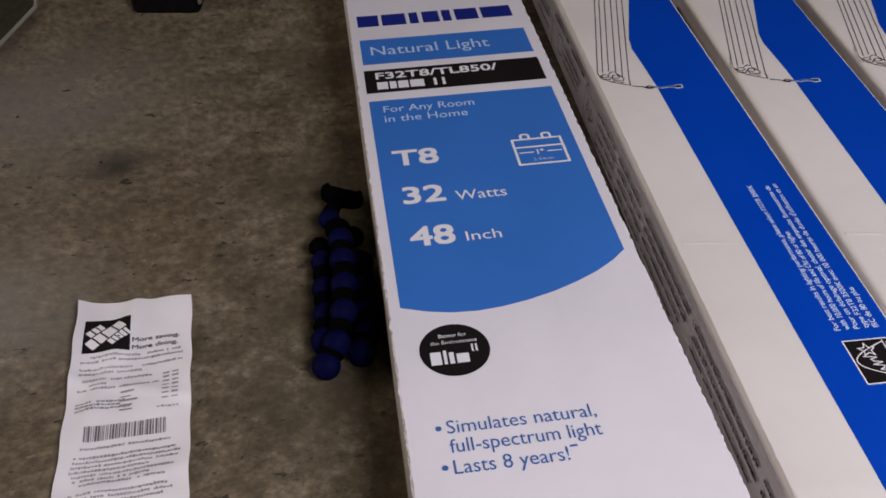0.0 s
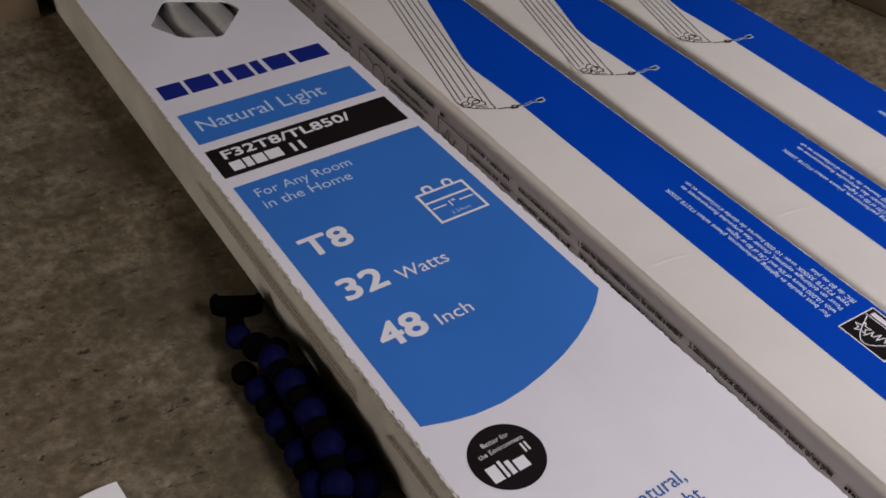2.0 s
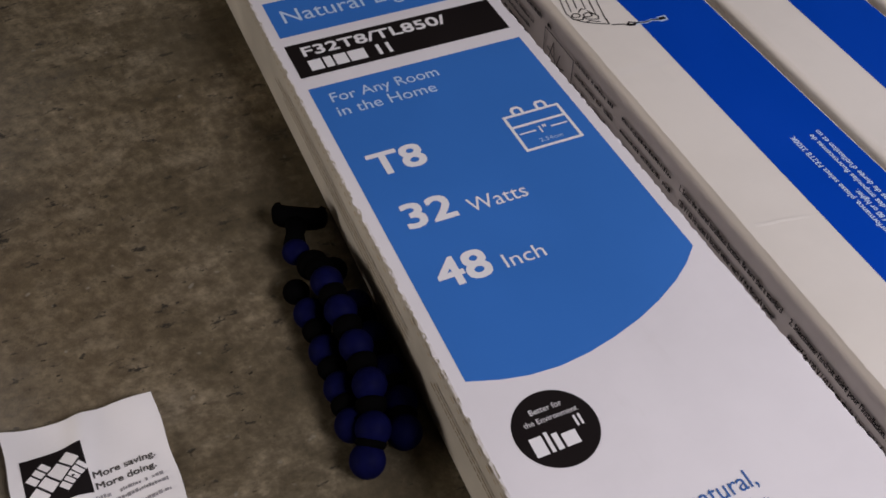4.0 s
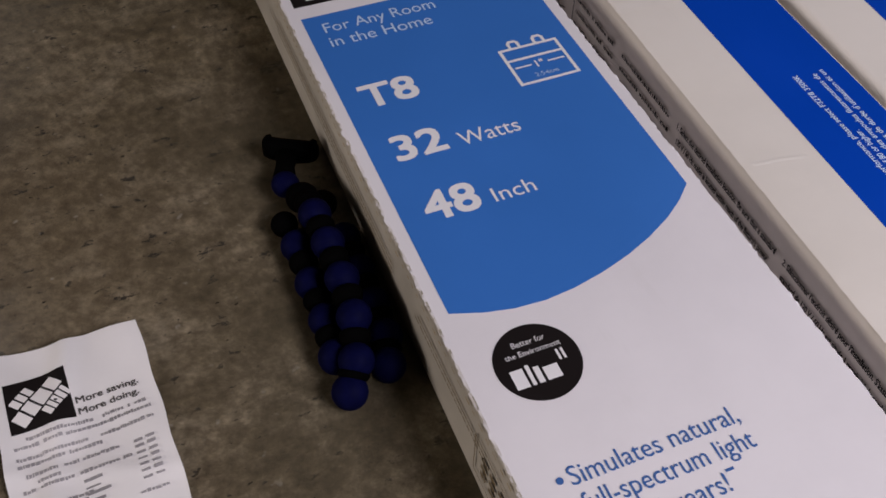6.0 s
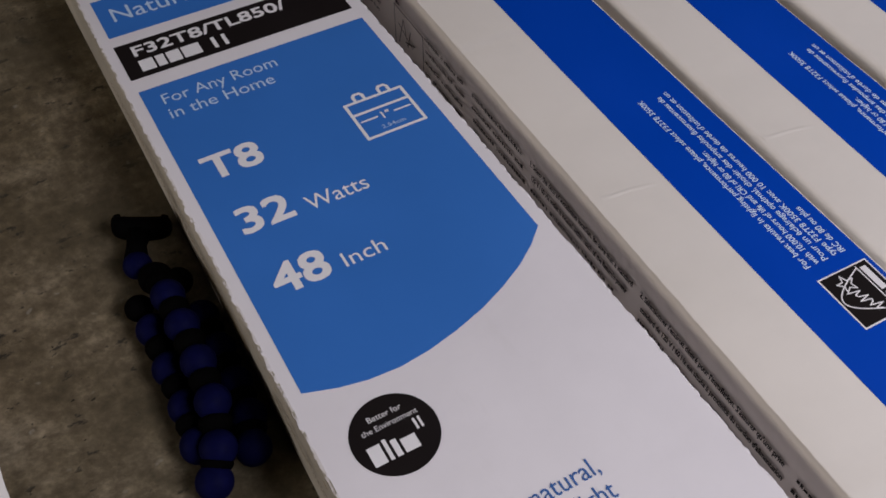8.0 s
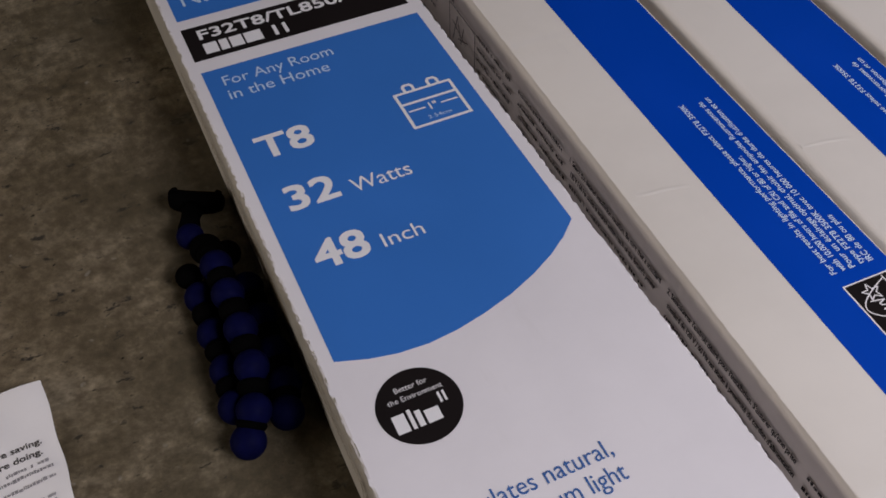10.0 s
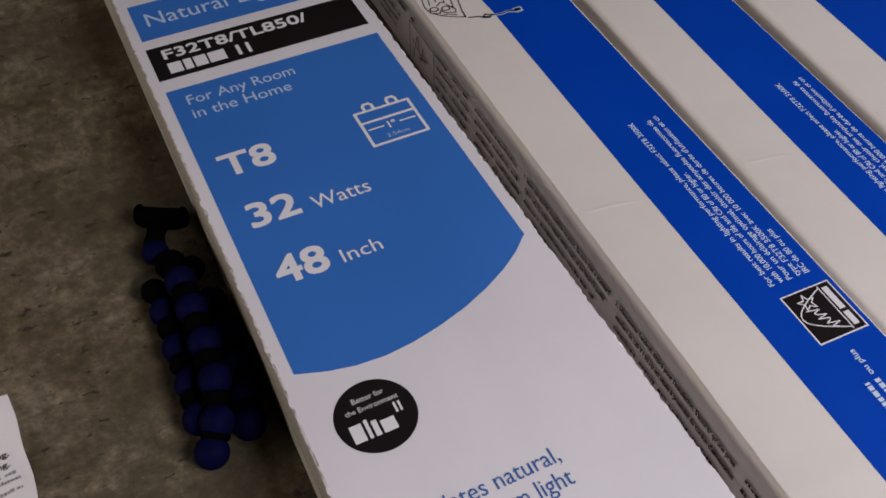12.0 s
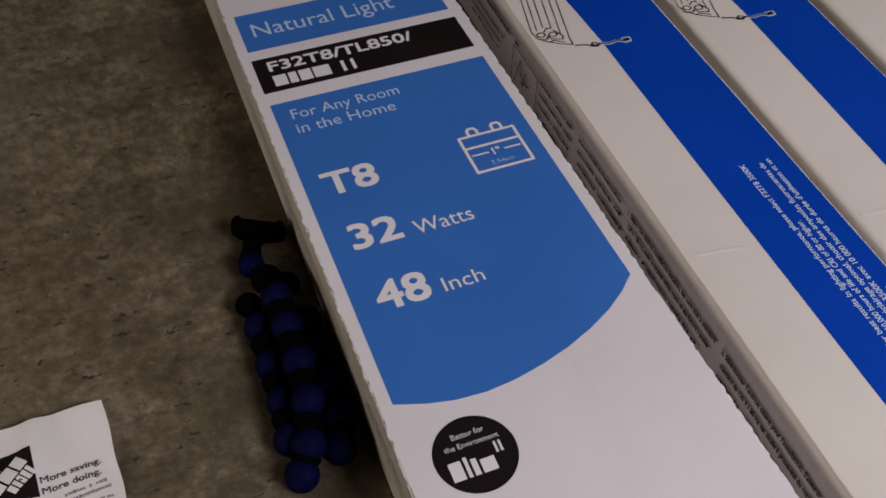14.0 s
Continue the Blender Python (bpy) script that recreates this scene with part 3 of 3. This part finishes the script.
    for txt, yy, z, w in (("1. Select the desired installation location. Be sure that a standard", 0.0897, 0.0378, 0.1026), ("120 V / 60 Hz outlet is located within reach of the fixture's power", 0.0872, 0.0282, 0.0970),
                          ("2. Sélectionner l'endroit désiré pour l'installation. S'assurer qu'une prise", -0.0196, 0.0378, 0.1104), ("standard de 120 V / 60 Hz est située à proximité du cordon d'alimentation", -0.0222, 0.0282, 0.1100)):
        part("side_lettering", lettering(txt, -yy, z, w, 0.0046, side, 0.035), M_BLACK, box)
    rows = []
    for ya, yb, zs, mean in ((0.400, 0.336, (0.0410,), 0.0026), (0.329, 0.259, (0.0410,), 0.0026), (0.356, 0.290, (0.0295, 0.0225, 0.0155), 0.0015), (0.2259, 0.1684, (0.0378, 0.0282, 0.0186, 0.0090), 0.0017),
                             (0.1602, 0.0920, (0.0378, 0.0282, 0.0186, 0.0090), 0.0017), (0.0872, 0.0000, (0.0186, 0.0090), 0.0017), (-0.0222, -0.1300, (0.0186,), 0.0017), (-0.1382, -0.1900, (0.0378, 0.0282, 0.0186), 0.0017),
                             (0.480, 0.4230, (0.0330, 0.0260, 0.0150), 0.0017), (0.560, 0.500, (0.0410, 0.0330, 0.0260), 0.0017)):
        for z in zs:
            if -yb < 0.20:
                rows += word_bars(-ya, -yb - rng.uniform(0, 0.008), z, 0.0034 if mean < 0.002 else 0.0042, rng, mean, 0.0006)
    rows = [(x0, y0 + rng.uniform(0.0, 0.0004), x1, y1 - rng.uniform(0.0, 0.0014)) for x0, y0, x1, y1 in rows if rng.random() > 0.12]
    part("side_print", bars(rows, side), M_BLACK, box, "rows of small dark print")
    loop = [(-0.3725 + 0.0110 * math.cos(k * math.pi / 12), 0.0250 + 0.0095 * math.sin(k * math.pi / 12)) for k in range(25)]
    art = [[(-0.272, 0.004), (-0.228, 0.004), (-0.228, 0.0390), (-0.272, 0.0390), (-0.272, 0.004)], [(-0.266, 0.010), (-0.258, 0.034), (-0.252, 0.014), (-0.247, 0.030)], [(-0.266, 0.026), (-0.244, 0.018)],
           [(-0.256, 0.016), (-0.240, 0.022)], [(-0.409, 0.006), (-0.409, 0.0350), (-0.398, 0.0350), (-0.384, 0.0300)], loop]
    part("side_print", strokes(art, 0.0010, side), M_GREYINK, box, "framed line sketches")
    return box


a = fixture_carton(0.1034, 11, -0.20, 0.0014)
a.matrix_basis = pose(0.1819, 0, 0, 0, 0, -1.49)
b = fixture_carton(0.0990, 12, -0.115, 0.0065, 80)
b.matrix_basis = pose(0.2882, -0.007, 0, 0, 0, -3.2)
c = fixture_carton(0.1000, 13, -0.115, 0.0065, 80)
c.matrix_basis = pose(0.3937, -0.008, 0, 0, 0, -4.3)


# ---- receipt ----
def receipt():
    rng = random.Random(8)
    W, L = 0.0768, 0.27
    sheet_ob = new("receipt")
    sheet_ob.matrix_basis = pose(-0.2042, -0.168, 0, 0, 0, 3.0)
    tagged(sheet_ob, "curled white shop receipt with faded print on the concrete", "receipt")

    def lie(x, y, lift=0.0):
        u, v = x / W, y / L
        z = 0.0012 + 0.0014 * (0.5 + 0.5 * math.sin(7.0 * v + 1.2 * u)) + 0.0008 * (1 + math.sin(27 * v + 5 * u) * math.sin(9 * u + 3 * v)) + 0.0010 * math.exp(-((v - 0.72 + 0.10 * u) / 0.02) ** 2) + 0.0009 * math.exp(-((v - 0.36 - 0.06 * u) / 0.025) ** 2) + 0.0030 * math.exp(-((u - 0.55 + 0.9 * (1 - v)) / 0.09) ** 2) * v + 0.0012 * noise.noise(Vector((u * 3.0, v * 9.0, 0.3)))
        z += 0.0030 * max(0.0, (v - 0.90) / 0.10) ** 2 * max(0.0, u - 0.55) / 0.45 + 0.0045 * max(0.0, 1 - u / 0.6) ** 1.5 * min(1.0, max(0.0, (v - 0.55) / 0.3)) + 0.0010 * max(0.0, 0.10 - u) / 0.10
        return Vector((x, y, z + lift))

    nx, ny = 40, 120
    bm = bmesh.new()
    grid = []
    for j in range(ny + 1):
        row = []
        for i in range(nx + 1):
            u = i / nx
            top = L - 0.0042 - 0.0068 * u - 0.0016 * math.sin(math.pi * min(1.0, u * 1.4))
            x = W * u + 0.0004 * math.sin(j * 0.35)
            row.append(bm.verts.new(lie(x, top * j / ny)))
        grid.append(row)
    for j in range(ny):
        for i in range(nx):
            bm.faces.new((grid[j][i], grid[j][i + 1], grid[j + 1][i + 1], grid[j + 1][i]))
    part("paper", bm, M_PAPER, sheet_ob, smooth=True)

    def lay(name, flat, mat, label="", lift=0.0006):
        bmesh.ops.subdivide_edges(flat, edges=[e for e in flat.edges if e.calc_length() > 0.006], cuts=2, use_grid_fill=True)
        for v in flat.verts:
            v.co = lie(v.co.x, v.co.y, lift)
        part(name, flat, mat, sheet_ob, label)

    one = Matrix.Identity(4)
    # the mark: black square crossed by pale slanting blocks
    lx, ly, s = 0.0062, 0.2135, 0.0303
    grid_bm = bmesh.new()
    bmesh.ops.create_grid(grid_bm, x_segments=8, y_segments=8, size=s / 2, matrix=Matrix.Translation((lx + s / 2, ly + s / 2, 0)))
    lay("shop_mark", grid_bm, M_BLACK, "black square shop mark")
    slant = Matrix.Translation((lx + s / 2, ly + s / 2, 0)) @ Matrix.Rotation(radians(42), 4, "Z")
    blocks = []
    for y, h, xs in ((0.0052, 0.0060, ((-0.0088, -0.0052), (-0.0042, -0.0010), (0.0, 0.0032))), (-0.0042, 0.0084, ((-0.0150, -0.0092), (-0.0080, -0.0024), (-0.0012, 0.0064), (0.0076, 0.0134))),
                     (-0.0112, 0.0060, ((-0.0040, -0.0010), (-0.0002, 0.0020), (0.0028, 0.0052), (0.0060, 0.0086), (0.0094, 0.0116)))):
        blocks += [(x0, y, x1, y + h) for x0, x1 in xs]
    lay("shop_mark", bars(blocks, slant), M_PAPER, "pale slanting blocks", 0.0009)
    lay("lettering", lettering("More saving.", 0.0378, 0.2207, 0.0310, 0.0037, one, 0.03), M_GREYINK)
    lay("lettering", lettering("More doing.", 0.0378, 0.2143, 0.0300, 0.0037, one, 0.03), M_GREYINK)
    rows = []
    for y, x0, x1 in ((0.2088, 0.012, 0.044), (0.2088, 0.048, 0.070), (0.2048, 0.006, 0.072), (0.1985, 0.006, 0.040), (0.1985, 0.045, 0.072), (0.1945, 0.006, 0.046), (0.1885, 0.006, 0.052), (0.1845, 0.012, 0.024),
                      (0.1810, 0.006, 0.058)):
        rows += word_bars(x0, x1, y, 0.0018, rng, 0.0013, 0.0004)
    for k in range(5):
        rows += [(0.033, 0.1760 - 0.0036 * k, 0.033 + rng.uniform(0.006, 0.012), 0.1775 - 0.0036 * k)]
    for k in range(7):
        rows += [(0.0590, 0.1880 - 0.0036 * k, 0.0632, 0.1896 - 0.0036 * k), (0.0650, 0.1880 - 0.0036 * k, 0.0690, 0.1896 - 0.0036 * k)]
    rows += word_bars(0.056, 0.070, 0.1595, 0.0016, rng, 0.0017, 0.0005)
    for y, x0, x1 in ((0.1700, 0.006, 0.036), (0.1672, 0.006, 0.034), (0.1644, 0.006, 0.040)):
        rows += word_bars(x0, x1, y, 0.0016, rng, 0.0017, 0.0005)
    for k in range(32):
        if k not in (1, 9, 15, 23):
            y = 0.1340 - 0.0034 * k
            rows += word_bars(0.005 + rng.uniform(0, 0.010), 0.072 - rng.uniform(0, 0.020), y, 0.0017, rng, 0.0013, 0.0004)
    rows = [(x0, y0 + rng.uniform(-0.0002, 0.0003), x1, y1 + rng.uniform(-0.0005, 0.0003)) for x0, y0, x1, y1 in rows if rng.random() > 0.06]
    lay("receipt_print", bars(rows, one), M_THERMAL, "faded grey lines of print")
    code, x = [], 0.0135
    while x < 0.0620:
        w = rng.choice((0.0004, 0.0004, 0.0008, 0.0012))
        code.append((x, 0.1400, x + w, 0.1515))
        x += w + rng.choice((0.0004, 0.0006, 0.0010))
    lay("striped_code", bars(code, one), M_STRIPED, "dark upright stripes")


receipt()


# ---- bendable tripod ----
def ball_bm(p, r, squash=0.92):
    bm = bmesh.new()
    bmesh.ops.create_uvsphere(bm, u_segments=20, v_segments=12, radius=r, matrix=Matrix.Translation(p) @ Matrix.Diagonal((1, 1, squash, 1)))
    return bm


def ring_bm(a, b, r):
    """A flared collar between two balls."""
    a, b = Vector(a), Vector(b)
    pts = [a.lerp(b, t) for t in (0.34, 0.37, 0.45, 0.55, 0.63, 0.66)]
    return tube_bm(pts, [r * 0.70, r * 0.84, r * 0.88, r * 0.82, r * 0.70, r * 0.50], 16)


def bendy_tripod():
    tri = new("bendable_tripod")
    tri.matrix_basis = pose(0, 0, 0)
    tagged(tri, "bendable tripod with dark blue ball joints lying beside the carton", "tripod")
    r = 0.0095
    legs = ([(-0.0470, 0.1085, 0.0095), (-0.0472, 0.0800, r), (-0.0474, 0.0535, r), (-0.0495, 0.0295, r)],
            [(-0.0330, 0.1165, 0.0222), (-0.0328, 0.0925, 0.0236), (-0.0332, 0.0662, 0.0238), (-0.0350, 0.0410, 0.0226), (-0.0415, 0.0190, 0.0165), (-0.0494, 0.0070, r)],
            [(-0.0205, 0.1040, r), (-0.0203, 0.0790, r), (-0.0205, 0.0545, r), (-0.0215, 0.0325, r), (-0.0262, 0.0150, r)])
    for leg_pts in legs:
        leg = part("leg", tube_bm(leg_pts, 0.0052, 10), M_JOINT, tri, "black plastic core")
        for p in leg_pts:
            part("ball", ball_bm(p, r, 1.0), M_BALL, leg, smooth=True)
        for p, q in zip(leg_pts, leg_pts[1:]):
            part("collar", ring_bm(p, q, r), M_JOINT, leg, smooth=True)
    # hub: three sockets meet under the neck ball
    hub = part("hub", ball_bm((-0.0345, 0.1390, 0.0140), 0.0098), M_JOINT, tri, "black hub", True)
    for p, rr in (((-0.0492, 0.1275, 0.0088), 0.0080), ((-0.0240, 0.1340, 0.0100), 0.0085), ((-0.0330, 0.1290, 0.0185), 0.0085)):
        part("socket", ball_bm(p, rr), M_JOINT, hub, smooth=True)
    part("neck_ball", ball_bm((-0.0405, 0.1545, 0.0125), 0.0084), M_BALL, tri, smooth=True)
    part("neck", tube_bm([(-0.0395, 0.160, 0.0125), (-0.0365, 0.1695, 0.0125), (-0.0330, 0.177, 0.0125)], [0.0070, 0.0056, 0.0070], 14), M_JOINT, tri, smooth=True)
    # mounting head: a thick bar that swells in the middle, with a small horn at each end
    along = Vector((0.0280, -0.0160, 0)).normalized()
    across = Vector((-along.y, along.x, 0))
    mid = Vector((-0.0300, 0.1820, 0.0120))
    bm = bmesh.new()
    rings = []
    for t, flat, tall, off in ((-0.0172, 0.0030, 0.0045, 0.0022), (-0.0160, 0.0052, 0.0070, 0.0012), (-0.0120, 0.0060, 0.0080, 0.0003), (-0.006, 0.0064, 0.0082, -0.0004), (0.0, 0.0066, 0.0082, -0.0006), (0.006, 0.0064, 0.0082, -0.0004),
                               (0.0120, 0.0058, 0.0078, 0.0004), (0.0160, 0.0048, 0.0066, 0.0014), (0.0172, 0.0028, 0.0042, 0.0022)):
        rings.append([bm.verts.new(mid + along * t + across * (off + flat * math.cos(a)) + Vector((0, 0, tall * math.sin(a)))) for a in (2 * math.pi * k / 18 for k in range(18))])
    for p, q in zip(rings, rings[1:]):
        for k in range(18):
            bm.faces.new((p[k], p[(k + 1) % 18], q[(k + 1) % 18], q[k]))
    bm.faces.new(rings[0][::-1])
    bm.faces.new(rings[-1])
    bmesh.ops.recalc_face_normals(bm, faces=bm.faces[:])
    head = part("head", bm, M_JOINT, tri, "black mounting head", True)
    for t in (-0.0135, 0.0140):
        p = mid + along * t + across * 0.0034 + Vector((0, 0, 0.0042))
        part("horn", tube_bm([p, p + across * 0.0022 + Vector((0, 0, 0.0014)) + along * (0.0008 if t > 0 else -0.0008)], [0.0026, 0.0018], 10), M_JOINT, head, smooth=True)


bendy_tripod()


# ---- tape measure ----
def tape_measure():
    tape = new("tape_measure")
    tape.matrix_basis = pose(-0.1955, 0.5945, 0, 0, 0, -9.5)
    tagged(tape, "black and yellow tape measure lying on its side", "tape measure")
    hgt = 0.040
    outline = [(-0.036, -0.030), (-0.030, -0.0365), (0.037, -0.0365), (0.0395, -0.030), (0.036, 0.010), (0.030, 0.028), (0.014, 0.038), (-0.010, 0.039), (-0.028, 0.030), (-0.036, 0.012)]
    bm = bmesh.new()
    f = poly(bm, [(x, y, 0) for x, y in outline])
    up = bmesh.ops.extrude_face_region(bm, geom=[f])["geom"]
    for v in (g for g in up if isinstance(g, bmesh.types.BMVert)):
        v.co += Vector((0, 0, hgt))
    bmesh.ops.recalc_face_normals(bm, faces=bm.faces[:])
    bmesh.ops.bevel(bm, geom=bm.edges[:], offset=0.0035, segments=3, affect="EDGES", profile=0.5)
    part("case", bm, M_CASE, tape)
    top = pose(0, 0, hgt)
    outer = [(0.0315 * math.copysign(abs(math.cos(a)) ** 0.55, math.cos(a)), 0.001 + 0.0300 * math.copysign(abs(math.sin(a)) ** 0.7, math.sin(a))) for a in (2 * math.pi * k / 48 for k in range(48))]
    inner = [(x * 0.88, 0.001 + (y - 0.001) * 0.88) for x, y in outer]
    bm = bmesh.new()
    rings = [[bm.verts.new((x, y, z)) for x, y in pts] for pts, z in ((outer, hgt - 0.0005), (outer, hgt + 0.0012), (inner, hgt + 0.0012), (inner, hgt - 0.0005))]
    for p, q in zip(rings, rings[1:]):
        for k in range(48):
            bm.faces.new((p[k], p[(k + 1) % 48], q[(k + 1) % 48], q[k]))
    bmesh.ops.recalc_face_normals(bm, faces=bm.faces[:])
    part("label_ring", bm, M_YELLOW, tape, "raised yellow ring round the label")
    part("lettering", lettering("25'", -0.013, -0.010, 0.025, 0.0125, top, 0.08, 0.0003), M_WHITE, tape, "pale length figure")
    part("maker_mark", sheet([(-0.013, 0.006), (0.013, 0.006), (0.014, 0.011), (0.013, 0.0125), (-0.013, 0.0125), (-0.014, 0.011)], top, 0.0003), M_YELLOW, tape, "plain yellow mark")
    front = Matrix.Translation((0, -0.0367, 0)) @ Matrix.Rotation(radians(90), 4, "X")
    part("arrow_mark", sheet([(-0.0280, 0.0240), (-0.0280, 0.0340), (-0.0165, 0.0290)], front, 0.0004), M_YELLOW, tape, "yellow triangle")
    part("side_rim", box_bm(0.0375, 0.0396, -0.024, 0.012, 0.0285, 0.0345, 0.0008), M_YELLOW, tape, "yellow side rim")
    part("end_hook", box_bm(0.0385, 0.0415, -0.0345, -0.026, 0.010, 0.028, 0.0006), M_STEEL, tape, "steel end hook")
    part("thumb_lock", box_bm(0.034, 0.044, 0.012, 0.026, 0.012, 0.030, 0.003), M_CASE, tape)


tape_measure()


# ---- cartons and mat at the edges of the floor ----
M_BROWN = board_white("brown_corrugated_board", (0.15, 0.105, 0.062), 0.4)
M_MAT = plastic("olive_rubber_mat", (0.045, 0.042, 0.026), 0.8)
M_RIM = printed("worn_pale_rim", (0.30, 0.28, 0.22), 0.2, 0.8)
M_TAPE = printed("packing_tape", (0.36, 0.26, 0.14), 0.1, 0.3)


def brown_carton(w, d, h, label, seed):
    box = new("brown_carton")
    tagged(box, label, "carton")
    rng = random.Random(seed)
    part("body", carton_shell(w, 0, d, h - 0.003, rng, wear=0.0006), M_BROWN, box)
    gap = 0.0015
    for x0, x1 in ((0.001, w / 2 - gap), (w / 2 + gap, w - 0.001)):
        part("flap", box_bm(x0, x1, 0.001, d - 0.001, h - 0.003, h, 0.0008), M_BROWN, box, "closed top flap")
    part("tape_strip", box_bm(w / 2 - 0.024, w / 2 + 0.024, 0.002, d - 0.002, h, h + 0.0002), M_TAPE, box, "shiny packing tape")
    return box


brown_carton(0.150, 0.20, 0.14, "plain brown carton standing behind the tape measure", 31).matrix_basis = pose(-0.172, 0.712, 0, 0, 0, -12.0)
brown_carton(0.260, 0.60, 0.22, "large brown carton beyond the row of shop light cartons", 32).matrix_basis = pose(0.760, -0.18, 0, 0, 0, 4.0)


def floor_mat():
    mat = new("floor_mat")
    mat.matrix_basis = pose(-0.360, 0.496, 0, 0, 0, -13.4)
    tagged(mat, "thin olive rubber mat with a worn pale rim", "mat")
    pts = [(-0.006, -0.10), (-0.006, 0.10), (-0.012, 0.116), (-0.026, 0.124), (-0.30, 0.124), (-0.30, -0.13), (-0.03, -0.13), (-0.012, -0.12)]
    bm = bmesh.new()
    f = poly(bm, [(x, y, 0.0001) for x, y in pts])
    for v in bmesh.ops.extrude_face_region(bm, geom=[f])["geom"]:
        if isinstance(v, bmesh.types.BMVert):
            v.co.z += 0.0028
    bmesh.ops.recalc_face_normals(bm, faces=bm.faces[:])
    part("sheet", bm, M_MAT, mat)
    part("rim", tube_bm([(x, y, 0.0024) for x, y in pts[-1:] + pts[:5]], 0.0022, 8), M_RIM, mat, "pale worn rim", True)


floor_mat()


# ---- grit on the floor ----
def grit():
    rng = random.Random(21)
    bm = bmesh.new()
    for _ in range(330):
        x, y = rng.uniform(-0.55, -0.02), rng.uniform(-0.25, 0.95)
        if -0.245 < x < -0.115 and -0.19 < y < 0.125:
            continue
        if x > -0.075 and -0.02 < y < 0.22:
            continue
        if -0.25 < x < -0.145 and 0.54 < y < 0.65:
            continue
        s = rng.uniform(0.0003, 0.0009) * (2.4 if rng.random() < 0.07 else 1)
        long, ang = rng.uniform(1.0, 3.2), rng.gauss(0, 0.5)
        vs = []
        for k in range(6):
            a = 2 * math.pi * k / 6
            px, py = s * long * math.cos(a) * rng.uniform(0.35, 1.15), s * math.sin(a) * rng.uniform(0.25, 1.2)
            vs.append((x + px * math.cos(ang) - py * math.sin(ang), y + px * math.sin(ang) + py * math.cos(ang)))
        low = [bm.verts.new((px, py, 0.0)) for px, py in vs]
        tip = bm.verts.new((x, y, s * 0.5))
        for k in range(6):
            bm.faces.new((low[k], low[(k + 1) % 6], tip))
    ob = part("floor_grit", bm, M_DEBRIS)
    tagged(ob, "dark grit and flakes scattered on the concrete", "grit", "", "stuff")


grit()
